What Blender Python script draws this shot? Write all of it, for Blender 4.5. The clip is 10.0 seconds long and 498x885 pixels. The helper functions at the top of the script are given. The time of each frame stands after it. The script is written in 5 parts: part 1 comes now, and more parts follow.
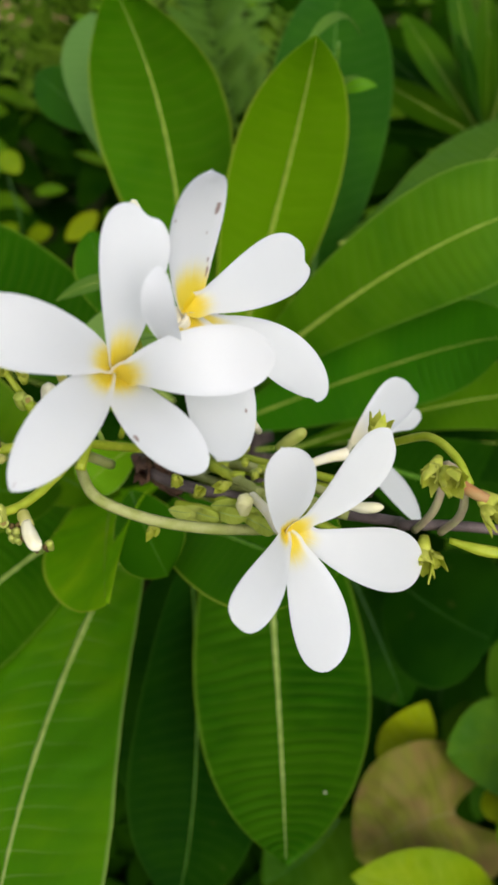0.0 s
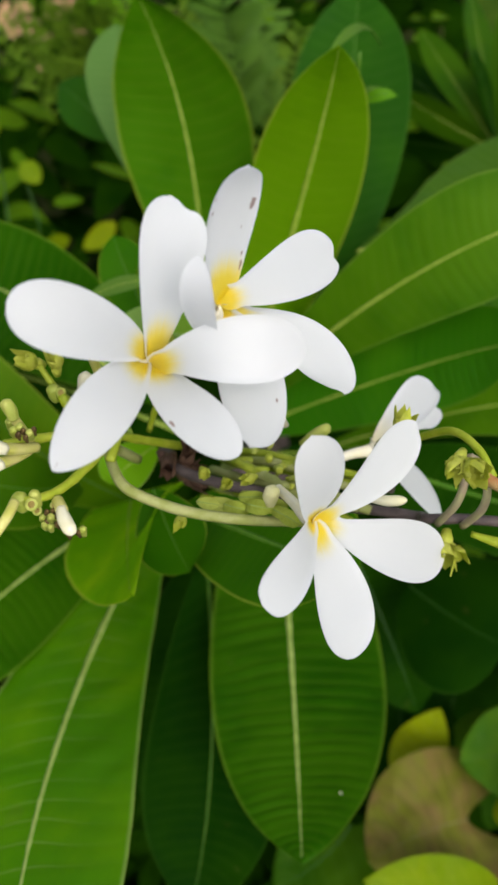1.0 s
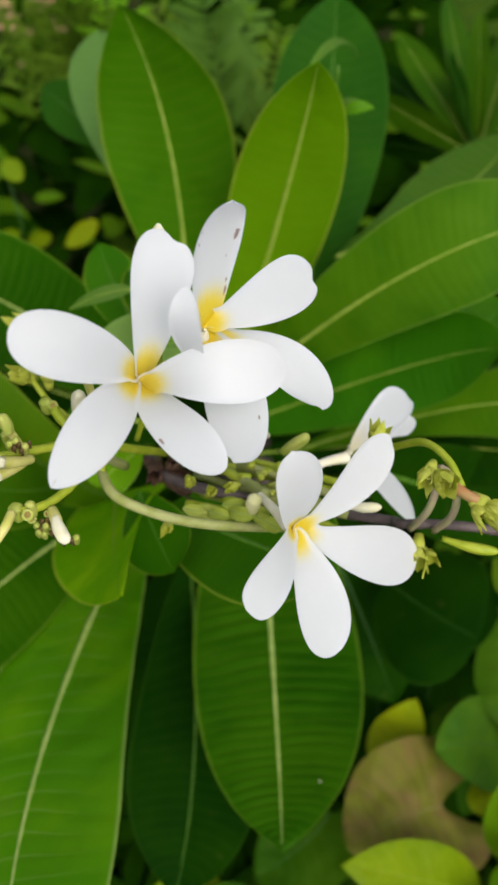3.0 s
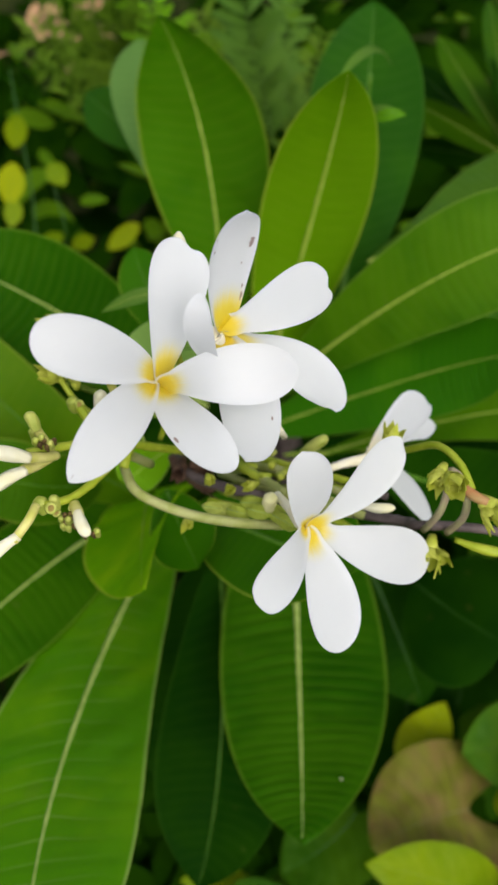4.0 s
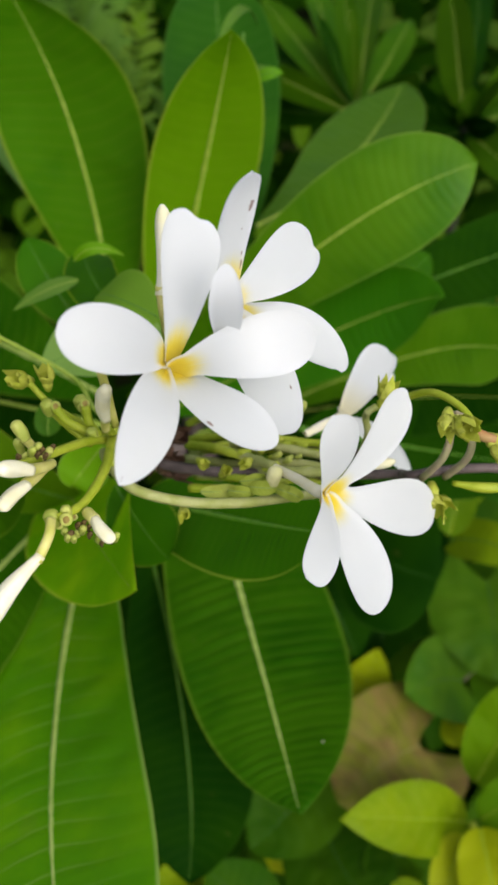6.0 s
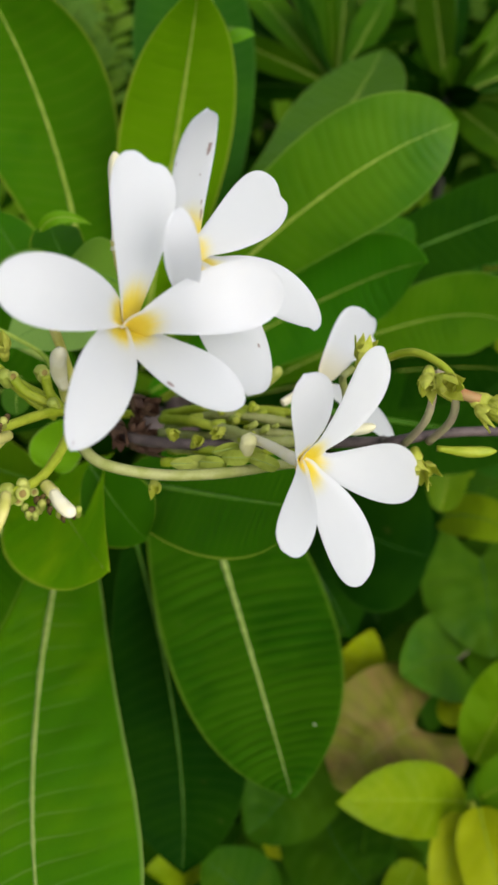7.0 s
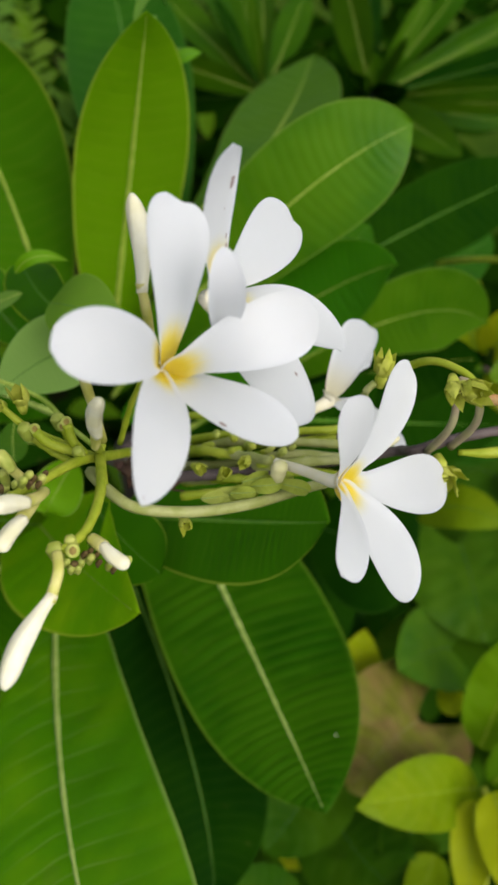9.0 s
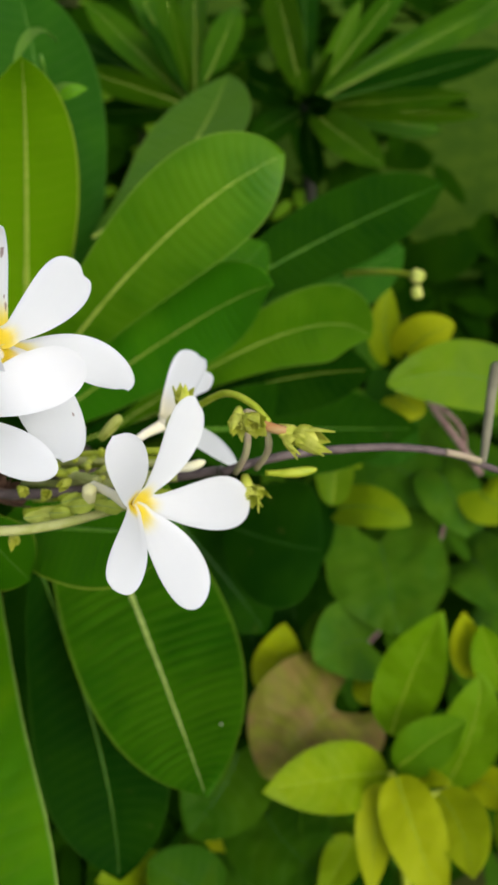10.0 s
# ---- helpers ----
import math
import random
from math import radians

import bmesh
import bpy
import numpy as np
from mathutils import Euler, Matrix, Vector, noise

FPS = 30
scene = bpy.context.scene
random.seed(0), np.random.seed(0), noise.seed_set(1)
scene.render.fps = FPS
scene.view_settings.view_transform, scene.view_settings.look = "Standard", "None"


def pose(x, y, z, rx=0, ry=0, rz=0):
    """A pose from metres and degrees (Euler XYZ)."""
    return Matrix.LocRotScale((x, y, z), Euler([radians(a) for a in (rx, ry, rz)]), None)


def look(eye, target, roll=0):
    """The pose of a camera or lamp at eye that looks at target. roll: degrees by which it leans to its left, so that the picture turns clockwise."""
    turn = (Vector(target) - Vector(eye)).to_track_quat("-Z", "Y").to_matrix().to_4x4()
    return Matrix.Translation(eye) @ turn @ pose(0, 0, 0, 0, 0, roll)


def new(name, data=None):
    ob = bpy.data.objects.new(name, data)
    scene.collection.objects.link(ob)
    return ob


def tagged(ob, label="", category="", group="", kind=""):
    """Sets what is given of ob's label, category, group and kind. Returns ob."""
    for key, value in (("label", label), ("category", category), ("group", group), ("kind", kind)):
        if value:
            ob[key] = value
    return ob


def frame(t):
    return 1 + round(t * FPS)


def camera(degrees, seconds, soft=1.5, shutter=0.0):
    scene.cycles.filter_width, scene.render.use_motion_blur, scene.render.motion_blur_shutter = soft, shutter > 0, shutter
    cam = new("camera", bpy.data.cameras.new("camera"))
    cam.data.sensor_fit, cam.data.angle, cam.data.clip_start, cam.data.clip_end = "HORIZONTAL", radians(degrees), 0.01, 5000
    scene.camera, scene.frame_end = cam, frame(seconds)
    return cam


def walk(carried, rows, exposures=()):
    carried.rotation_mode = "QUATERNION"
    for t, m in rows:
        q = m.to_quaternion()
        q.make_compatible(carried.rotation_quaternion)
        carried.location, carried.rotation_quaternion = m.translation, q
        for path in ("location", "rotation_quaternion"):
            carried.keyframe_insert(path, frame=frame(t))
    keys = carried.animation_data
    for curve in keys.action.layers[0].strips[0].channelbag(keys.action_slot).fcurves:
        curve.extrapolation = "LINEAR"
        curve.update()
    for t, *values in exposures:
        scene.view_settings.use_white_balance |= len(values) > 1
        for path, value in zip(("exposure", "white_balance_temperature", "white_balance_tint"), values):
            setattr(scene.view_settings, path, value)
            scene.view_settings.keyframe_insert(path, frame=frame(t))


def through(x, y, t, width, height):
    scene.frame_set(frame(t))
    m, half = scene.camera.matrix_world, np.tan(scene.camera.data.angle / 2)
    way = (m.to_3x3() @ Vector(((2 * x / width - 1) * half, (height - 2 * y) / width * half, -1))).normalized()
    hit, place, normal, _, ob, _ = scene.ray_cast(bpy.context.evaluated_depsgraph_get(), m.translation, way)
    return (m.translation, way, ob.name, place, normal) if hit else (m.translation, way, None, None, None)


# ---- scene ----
cam = camera(31.52, 10.0, 2.9)
cam.data.dof.use_dof = True
cam.data.dof.focus_distance, cam.data.dof.aperture_fstop = 0.257, 20.0
PATH = [
    (0.0, 0.0005, 0.0012, 1.2993, 37.87, 0.18, -0.22),
    (0.5, -0.0049, -0.0090, 1.2900, 39.03, 0.45, 0.17),
    (1.0, -0.0052, -0.0081, 1.3001, 38.82, 0.28, 0.57),
    (1.5, 0.0091, -0.0150, 1.3012, 38.61, 0.62, 0.94),
    (2.0, -0.0272, -0.0188, 1.3061, 38.29, -2.37, -2.25),
    (3.5, 0.0020, -0.0101, 1.3196, 38.15, 0.45, 1.26),
    (4.0, 0.0025, -0.0186, 1.3237, 38.27, 0.96, 2.16),
    (4.5, -0.0266, -0.0152, 1.3351, 36.95, -0.87, -0.53),
    (5.0, -0.0633, -0.0198, 1.3398, 37.11, -3.25, -5.84),
    (5.5, -0.0552, -0.0077, 1.3359, 35.96, -1.79, -9.44),
    (6.0, -0.0495, -0.0084, 1.3138, 37.01, -1.86, -11.37),
    (7.5, -0.0397, -0.0036, 1.2968, 36.02, -0.81, -13.40),
    (8.0, -0.0404, -0.0020, 1.2974, 36.13, -0.27, -14.36),
    (8.5, -0.0556, -0.0079, 1.2979, 35.46, 0.19, -17.05),
    (9.0, -0.0661, 0.0091, 1.2987, 36.79, -0.66, -20.29),
    (9.5, -0.0413, 0.0154, 1.3088, 36.03, -0.04, -19.65),
    (10.0, -0.0106, -0.0228, 1.3343, 36.06, -0.56, -20.82),
]
walk(cam, [(t, pose(x, y, z, rx, ry, rz)) for t, x, y, z, rx, ry, rz in PATH], [(0.0, 0.42, 6350, 10), (4.5, 0.39, 6350, 10), (5.5, 0.48, 6350, 10), (8.0, 0.43, 6350, 10), (8.5, 0.48, 6350, 10), (9.0, 0.37, 6350, 10), (9.5, 0.43, 6350, 10), (10.0, 0.53, 6350, 10)])

# ---- light: bright overcast day ----
world = bpy.data.worlds.new("world")
scene.world = world
world.use_nodes = True
wn, wl = world.node_tree.nodes, world.node_tree.links
sky = wn.new("ShaderNodeTexSky")
sky.sky_type = "NISHITA"
sky.sun_disc, sky.sun_elevation, sky.sun_rotation = False, radians(48), radians(155)
sky.air_density, sky.dust_density = 1.0, 6.0
haze = wn.new("ShaderNodeHueSaturation")
haze.inputs["Saturation"].default_value = 0.45
wl.new(sky.outputs[0], haze.inputs["Color"])
wl.new(haze.outputs[0], wn["Background"].inputs[0])
wn["Background"].inputs[1].default_value = 0.15
sun = new("sun", bpy.data.lights.new("sun", "SUN"))
sun.data.energy, sun.data.angle, sun.data.color = 0.38, radians(150), (1.0, 0.975, 0.93)
sun.matrix_world = look((0.50, -1.05, 1.30), (0, 0, 0))


# ---- materials ----
class Nodes:
    """A small helper to wire a material."""

    def __init__(self, name):
        self.mat = bpy.data.materials.new(name)
        self.mat.use_nodes = True
        self.t = self.mat.node_tree
        self.bsdf = self.t.nodes["Principled BSDF"]
        self.out = self.t.nodes["Material Output"]

    def add(self, kind, **kw):
        n = self.t.nodes.new(kind)
        for key, value in kw.items():
            n.inputs[key].default_value = value
        return n

    def link(self, a, b):
        self.t.links.new(a, b)

    def math(self, op, a, b=None, c=None, clamp=False):
        n = self.t.nodes.new("ShaderNodeMath")
        n.operation, n.use_clamp = op, clamp
        for i, v in enumerate((a, b, c)):
            if v is None:
                continue
            if isinstance(v, (int, float)):
                n.inputs[i].default_value = v
            else:
                self.link(v, n.inputs[i])
        return n.outputs[0]

    def mix(self, fac, a, b, blend="MIX"):
        n = self.t.nodes.new("ShaderNodeMix")
        n.data_type, n.blend_type = "RGBA", blend
        for i, v in ((0, fac), (6, a), (7, b)):
            if isinstance(v, (int, float)):
                n.inputs[i].default_value = v
            elif isinstance(v, tuple):
                n.inputs[i].default_value = (*v, 1)
            else:
                self.link(v, n.inputs[i])
        return n.outputs[2]

    def noise(self, coord, scale, detail=3.0, rough=0.55):
        n = self.add("ShaderNodeTexNoise", Scale=scale, Detail=detail, Roughness=rough)
        self.link(coord, n.inputs["Vector"])
        return n.outputs[0]

    def range(self, v, a, b, lo=0.0, hi=1.0):
        n = self.t.nodes.new("ShaderNodeMapRange")
        n.interpolation_type = "SMOOTHSTEP"
        self.link(v, n.inputs[0])
        for i, x in zip((1, 2, 3, 4), (a, b, lo, hi)):
            n.inputs[i].default_value = x
        return n.outputs[0]

    def bump(self, height, strength, distance):
        n = self.add("ShaderNodeBump", Strength=strength, Distance=distance)
        self.link(height, n.inputs["Height"])
        self.link(n.outputs[0], self.bsdf.inputs["Normal"])
        return n.outputs[0]

    def thin(self, colour, amount):
        """Light that shines through a thin blade."""
        tr = self.add("ShaderNodeBsdfTranslucent")
        if isinstance(colour, tuple):
            tr.inputs[0].default_value = (*colour, 1)
        else:
            self.link(colour, tr.inputs[0])
        m = self.add("ShaderNodeMixShader", Fac=amount)
        self.link(self.bsdf.outputs[0], m.inputs[1])
        self.link(tr.outputs[0], m.inputs[2])
        self.link(m.outputs[0], self.out.inputs[0])


def leaf_material(name, colour, young, vein, count=26, slope=2.2, rough=0.46, through=0.38, veins=0.12, rim=0.35, relief=0.5, gloss=0.09, bump=0.22, hair=0.0, blotch=22.0):
    """A leaf blade: uv runs across and along it; side veins, a pale rim, blotches, and a second tint."""
    k = Nodes(name)
    uv = k.t.nodes.new("ShaderNodeTexCoord")
    geo = k.t.nodes.new("ShaderNodeObjectInfo")
    sep = k.t.nodes.new("ShaderNodeSeparateXYZ")
    k.link(uv.outputs["UV"], sep.inputs[0])
    across = k.math("ABSOLUTE", k.math("MULTIPLY_ADD", sep.outputs[0], 2.0, -1.0))
    along = sep.outputs[1]
    wob = k.noise(uv.outputs["Object"], 45.0, 2.0)
    rnd = geo.outputs["Random"]
    # side veins leave the midrib forwards and bend to the tip near the rim
    bend = k.math("MULTIPLY", k.math("POWER", across, 1.6), -slope * 0.55)
    loose = k.noise(uv.outputs["Object"], 17.0, 1.0)
    phase = k.math("ADD", k.math("MULTIPLY_ADD", along, count, bend), k.math("ADD", k.math("MULTIPLY", wob, 0.25), k.math("MULTIPLY", loose, 1.3)))
    saw = k.math("ABSOLUTE", k.math("SUBTRACT", k.math("FRACT", phase), 0.5))
    line = k.range(saw, 0.0, 0.20, 1.0, 0.0)
    line = k.math("MULTIPLY", line, k.range(across, 0.75, 0.98, 1.0, 0.25))
    big = k.noise(uv.outputs["Object"], blotch, 4.0)
    fine = k.noise(uv.outputs["Object"], 420.0, 3.0)
    c = k.mix(k.range(k.math("ADD", big, k.math("MULTIPLY", rnd, 0.35)), 0.45, 0.85), colour, young)
    c = k.mix(k.math("MULTIPLY", line, veins), c, vein)
    if hair:
        fade = k.math("MULTIPLY", k.range(saw, 0.0, 0.055, 1.0, 0.0), k.range(across, 0.08, 0.8, 1.0, 0.05))
        c = k.mix(k.math("MULTIPLY", fade, k.math("MULTIPLY", k.range(loose, 0.3, 0.6, 0.4, 1.0), hair)), c, vein)
    c = k.mix(k.math("MULTIPLY", k.range(across, 0.95, 0.985), rim), c, vein)
    c = k.mix(k.range(fine, 0.35, 0.75, 0.0, 0.25), c, k.mix(0.5, c, young))
    spot = k.range(k.noise(uv.outputs["Object"], 75.0, 1.0), 0.735, 0.77)
    c = k.mix(k.math("MULTIPLY", spot, 0.10), c, (0.17, 0.16, 0.04))
    k.link(c, k.bsdf.inputs["Base Color"])
    r = k.range(big, 0.3, 0.75, rough - 0.06, rough + 0.14)
    k.link(r, k.bsdf.inputs["Roughness"])
    h = k.math("ADD", k.math("MULTIPLY", k.range(saw, 0.0, 0.5), relief), k.math("MULTIPLY", fine, 0.22))
    k.bump(h, bump, 0.0006)
    k.bsdf.inputs["Specular IOR Level"].default_value = gloss
    k.thin(k.mix(0.6, c, (young[0] * 1.9, young[1] * 1.8, young[2] * 1.5)), through)
    return k.mat


def petal_material(name, spots=(), heart=1.0, through=0.58):
    """White waxy petal with a yellow heart; spots: brown bruises at (across, along, size)."""
    k = Nodes(name)
    uv = k.t.nodes.new("ShaderNodeTexCoord")
    sep = k.t.nodes.new("ShaderNodeSeparateXYZ")
    k.link(uv.outputs["UV"], sep.inputs[0])
    across = k.math("MULTIPLY_ADD", sep.outputs[0], 2.0, -1.0)
    streak = k.add("ShaderNodeMapping")
    streak.inputs["Scale"].default_value = (9.0, 1.3, 1.0)
    k.link(uv.outputs["UV"], streak.inputs[0])
    st = k.noise(streak.outputs[0], 2.4, 3.0)
    big = k.noise(uv.outputs["Object"], 60.0, 3.0)
    reach = k.math("ADD", sep.outputs[1], k.math("MULTIPLY", k.math("SUBTRACT", st, 0.5), 0.09))
    reach = k.math("ADD", reach, k.math("MULTIPLY", k.math("POWER", k.math("ABSOLUTE", across), 2.0), 0.06))
    c = k.mix(k.range(big, 0.3, 0.7), (0.845, 0.853, 0.863), (0.825, 0.838, 0.852))
    if heart is None:
        c = k.mix(k.range(sep.outputs[1], 0.05, 0.55, 1.0, 0.0), c, (0.80, 0.74, 0.50))
    if heart:
        reach = k.math("DIVIDE", reach, heart)
        # the edge that rolls over its neighbour stays white
        inner = k.range(k.math("ADD", across, k.math("MULTIPLY", reach, -0.6)), -0.98, -0.72)
        c = k.mix(k.math("MULTIPLY", k.range(reach, 0.14, 0.31, 1.0, 0.0), inner), c, (0.90, 0.82, 0.40))
        c = k.mix(k.math("MULTIPLY", k.range(reach, 0.12, 0.25, 1.0, 0.0), inner), c, (0.93, 0.72, 0.010))
    for u, v, size in spots:
        d = k.math("SQRT", k.math("ADD", k.math("POWER", k.math("MULTIPLY", k.math("SUBTRACT", across, u), 0.42), 2.0),
                                  k.math("POWER", k.math("SUBTRACT", sep.outputs[1], v), 2.0)))
        d = k.math("ADD", d, k.math("MULTIPLY", k.math("SUBTRACT", k.noise(uv.outputs["Object"], 500.0, 2.0), 0.5), size * 2.0))
        c = k.mix(k.range(d, size * 0.55, size, 0.85, 0.0), c, (0.23, 0.10, 0.06))
    k.link(c, k.bsdf.inputs["Base Color"])
    k.bsdf.inputs["Roughness"].default_value = 0.5
    k.bsdf.inputs["Specular IOR Level"].default_value = 0.3
    k.bump(k.math("ADD", st, k.math("MULTIPLY", big, 0.4)), 0.07, 0.0009)
    k.thin(k.mix(0.35, c, (0.9, 0.9, 0.9)), through)
    return k.mat


def stem_material(name, a, b, scale=90.0, rough=0.5, bump=0.35, gloss=0.3, through=0.0, speck=0.3):
    k = Nodes(name)
    k.bsdf.inputs["Specular IOR Level"].default_value = gloss
    tc = k.t.nodes.new("ShaderNodeTexCoord")
    n1 = k.noise(tc.outputs["Object"], scale, 4.0)
    n2 = k.noise(tc.outputs["Object"], scale * 7, 3.0)
    c = k.mix(k.range(n1, 0.35, 0.68), a, b)
    c = k.mix(k.range(n2, 0.58, 0.75, 0.0, speck), c, (a[0] * 0.45, a[1] * 0.42, a[2] * 0.4))
    k.link(c, k.bsdf.inputs["Base Color"])
    k.bsdf.inputs["Roughness"].default_value = rough
    k.bump(k.math("ADD", n1, k.math("MULTIPLY", n2, 0.5)), bump, 0.001)
    if through:
        k.thin(c, through)
    return k.mat


LEAF = leaf_material("frangipani_leaf", (0.0185, 0.0954, 0.0004), (0.0393, 0.1361, 0.0005), (0.16, 0.28, 0.02), gloss=0.05, rim=0.6, veins=0.12, relief=1.0, rough=0.40, bump=0.42, hair=0.14, count=33)
# Sky sheen is partly painted: a paler base colour beside the raised gloss.
SHEEN = leaf_material("painted_sheen_leaf", (0.0389, 0.1458, 0.0006), (0.0842, 0.2160, 0.0009), (0.22, 0.34, 0.04), gloss=0.13, rim=0.5, veins=0.07, rough=0.40, relief=0.8, bump=0.24, count=34)
# Brighter leaf copy; part of the glow of light through it is painted.
OUTER = leaf_material("leaf_light_in_colour", (0.0689, 0.2048, 0.0003), (0.1344, 0.2983, 0.0004), (0.38, 0.46, 0.04), gloss=0.10, rim=0.8, veins=0.05, relief=0.6, bump=0.22)
SIDE = leaf_material("side_leaf", (0.0199, 0.1113, 0.0003), (0.0383, 0.1522, 0.0003), (0.28, 0.38, 0.03), gloss=0.05, rim=0.8, veins=0.06, relief=0.3)
HEART = leaf_material("broad_heart_leaf", (0.0936, 0.1924, 0.0013), (0.1365, 0.2405, 0.0013), (0.2, 0.28, 0.03), count=7, slope=3.0, veins=0.12, rim=0.1)
# Raised colour replaces the open light that the flowers keep off this leaf.
LIT_SMALL = leaf_material("small_leaf_light_in_colour", (0.1435, 0.3800, 0.0007), (0.3206, 0.5106, 0.0007), (0.45, 0.50, 0.04), veins=0.05, rim=0.8, relief=0.3, gloss=0.08)
YOUNG = leaf_material("young_leaf", (0.082, 0.235, 0.0005), (0.120, 0.290, 0.0005), (0.26, 0.38, 0.07))
MID = leaf_material("full_leaf", (0.0759, 0.2550, 0.0004), (0.1552, 0.3500, 0.0006), (0.34, 0.46, 0.10), gloss=0.09, rim=0.7, veins=0.02, relief=0.6, rough=0.42, bump=0.26, hair=0.42, count=27)
INNER = leaf_material("inner_leaf", (0.0390, 0.1874, 0.0006), (0.0750, 0.2626, 0.0007), (0.20, 0.32, 0.03), gloss=0.13, rim=0.5, veins=0.07, relief=0.8, count=34)
# Leaf darkened to almost black: the shade inside the foliage is in its colour.
DARK = leaf_material("shade_painted_leaf", (0.0043, 0.0303, 0.0006), (0.0108, 0.0491, 0.0006), (0.04, 0.11, 0.01), gloss=0.01)
PALE = leaf_material("pale_leaf", (0.0723, 0.1700, 0.0153), (0.0978, 0.2040, 0.0187), (0.26, 0.38, 0.12), veins=0.15, rim=0.2)
BLUE = leaf_material("bluish_leaf", (0.0178, 0.0880, 0.0033), (0.0297, 0.1188, 0.0044), (0.10, 0.22, 0.03), veins=0.1, rim=0.25, gloss=0.04)
OLIVE = leaf_material("olive_leaf", (0.050, 0.140, 0.001), (0.090, 0.195, 0.001), (0.12, 0.2, 0.02), gloss=0.08)
LIME = leaf_material("lime_leaf", (0.1503, 0.2470, 0.0009), (0.2181, 0.3052, 0.0009), (0.40, 0.45, 0.05), count=9, slope=3.0, veins=0.12, rim=0.15)
LIME_DEEP = leaf_material("lime_leaf_deep", (0.0808, 0.2046, 0.0007), (0.1275, 0.2619, 0.0007), (0.26, 0.34, 0.03), count=9, slope=3.0, veins=0.10, rim=0.15)
LIME_GOLD = leaf_material("lime_leaf_gold", (0.2420, 0.3194, 0.0010), (0.3194, 0.3727, 0.0010), (0.42, 0.45, 0.05), count=9, slope=3.0, veins=0.10, rim=0.15)
# Near-black leaf colour stands in for the shade deep in the undergrowth.
UNDER = leaf_material("undergrowth_shade_leaf", (0.0037, 0.0229, 0.0006), (0.0107, 0.0398, 0.0006), (0.03, 0.09, 0.01), gloss=0.0)
YELLOW = leaf_material("yellow_leaf", (0.2835, 0.3685, 0.0019), (0.3780, 0.4347, 0.0019), (0.5, 0.5, 0.1), count=8, veins=0.15, rim=0.1)
GREEN = leaf_material("creeper_leaf", (0.0400, 0.1280, 0.0032), (0.0720, 0.1720, 0.0040), (0.15, 0.26, 0.03), count=6, slope=3.2, veins=0.10, rim=0.1, gloss=0.08, relief=0.6, bump=0.3, blotch=45.0)
RUSTY = leaf_material("withered_leaf", (0.245, 0.160, 0.055), (0.185, 0.205, 0.018), (0.08, 0.07, 0.02), count=8, slope=3.0, veins=0.28, rim=0.1, relief=1.4, bump=0.5, blotch=48.0)
DULL = leaf_material("dull_leaf", (0.038, 0.124, 0.005), (0.062, 0.156, 0.007), (0.20, 0.30, 0.05), veins=0.12, rim=0.3, gloss=0.08, relief=0.8)
FROND = leaf_material("frond_leaf", (0.0829, 0.1706, 0.0078), (0.1268, 0.2243, 0.0137), (0.2, 0.3, 0.05), veins=0.05)
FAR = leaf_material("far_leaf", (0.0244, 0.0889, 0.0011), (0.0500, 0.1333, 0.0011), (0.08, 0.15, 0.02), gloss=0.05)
GREYLEAF = leaf_material("greyish_leaf", (0.115, 0.245, 0.050), (0.145, 0.285, 0.060), (0.3, 0.4, 0.12), veins=0.1, rim=0.2, gloss=0.08)
SOFT = leaf_material("soft_pale_leaf", (0.110, 0.230, 0.016), (0.150, 0.28, 0.024), (0.3, 0.42, 0.08), veins=0.08, rim=0.3, gloss=0.05)
DUSTY = leaf_material("dusty_leaf", (0.1898, 0.3277, 0.0633), (0.2300, 0.3680, 0.0805), (0.3, 0.4, 0.12), veins=0.08, rim=0.2, gloss=0.08)
TALL = leaf_material("tall_leaf", (0.0312, 0.1500, 0.0005), (0.0672, 0.2100, 0.0006), (0.30, 0.40, 0.03), gloss=0.10, rim=0.8, veins=0.07, relief=0.7, bump=0.26)
EDGE = leaf_material("olive_edge_leaf", (0.0471, 0.1472, 0.0003), (0.0932, 0.2011, 0.0006), (0.28, 0.36, 0.03), gloss=0.12, rim=0.6, veins=0.05, relief=0.6)
BRACT = leaf_material("bract", (0.36, 0.43, 0.06), (0.48, 0.53, 0.12), (0.5, 0.55, 0.15), count=6, veins=0.3, rim=0.5, relief=1.0)
# Darker copy of the creeper leaf; the shade low down is painted in.
LOWGREEN = leaf_material("creeper_leaf_in_painted_shade", (0.0210, 0.0788, 0.0015), (0.0413, 0.1087, 0.0015), (0.09, 0.18, 0.02), count=7, slope=3.2, veins=0.15, rim=0.1, gloss=0.03)
RIB = stem_material("leaf_rib", (0.25, 0.36, 0.03), (0.34, 0.43, 0.06), 200, 0.45)
RIB_PALE = stem_material("leaf_rib_pale", (0.28, 0.38, 0.07), (0.37, 0.46, 0.12), 200, 0.45)
CURLED = leaf_material("curled_leaf", (0.022, 0.100, 0.001), (0.040, 0.140, 0.001), (0.30, 0.40, 0.02), veins=0.05, rim=0.9, gloss=0.08)
RIB_DIM = stem_material("leaf_rib_dim", (0.06, 0.17, 0.008), (0.09, 0.20, 0.012), 200, 0.5)
STALK = stem_material("green_stalk", (0.26, 0.33, 0.012), (0.35, 0.40, 0.030), 160)
STALK_PALE = stem_material("pale_stalk", (0.27, 0.30, 0.075), (0.36, 0.37, 0.14), 160, 0.5, 0.15)
TUBE = stem_material("flower_tube", (0.86, 0.79, 0.54), (0.88, 0.82, 0.64), 160, bump=0.08, through=0.05, speck=0.04)
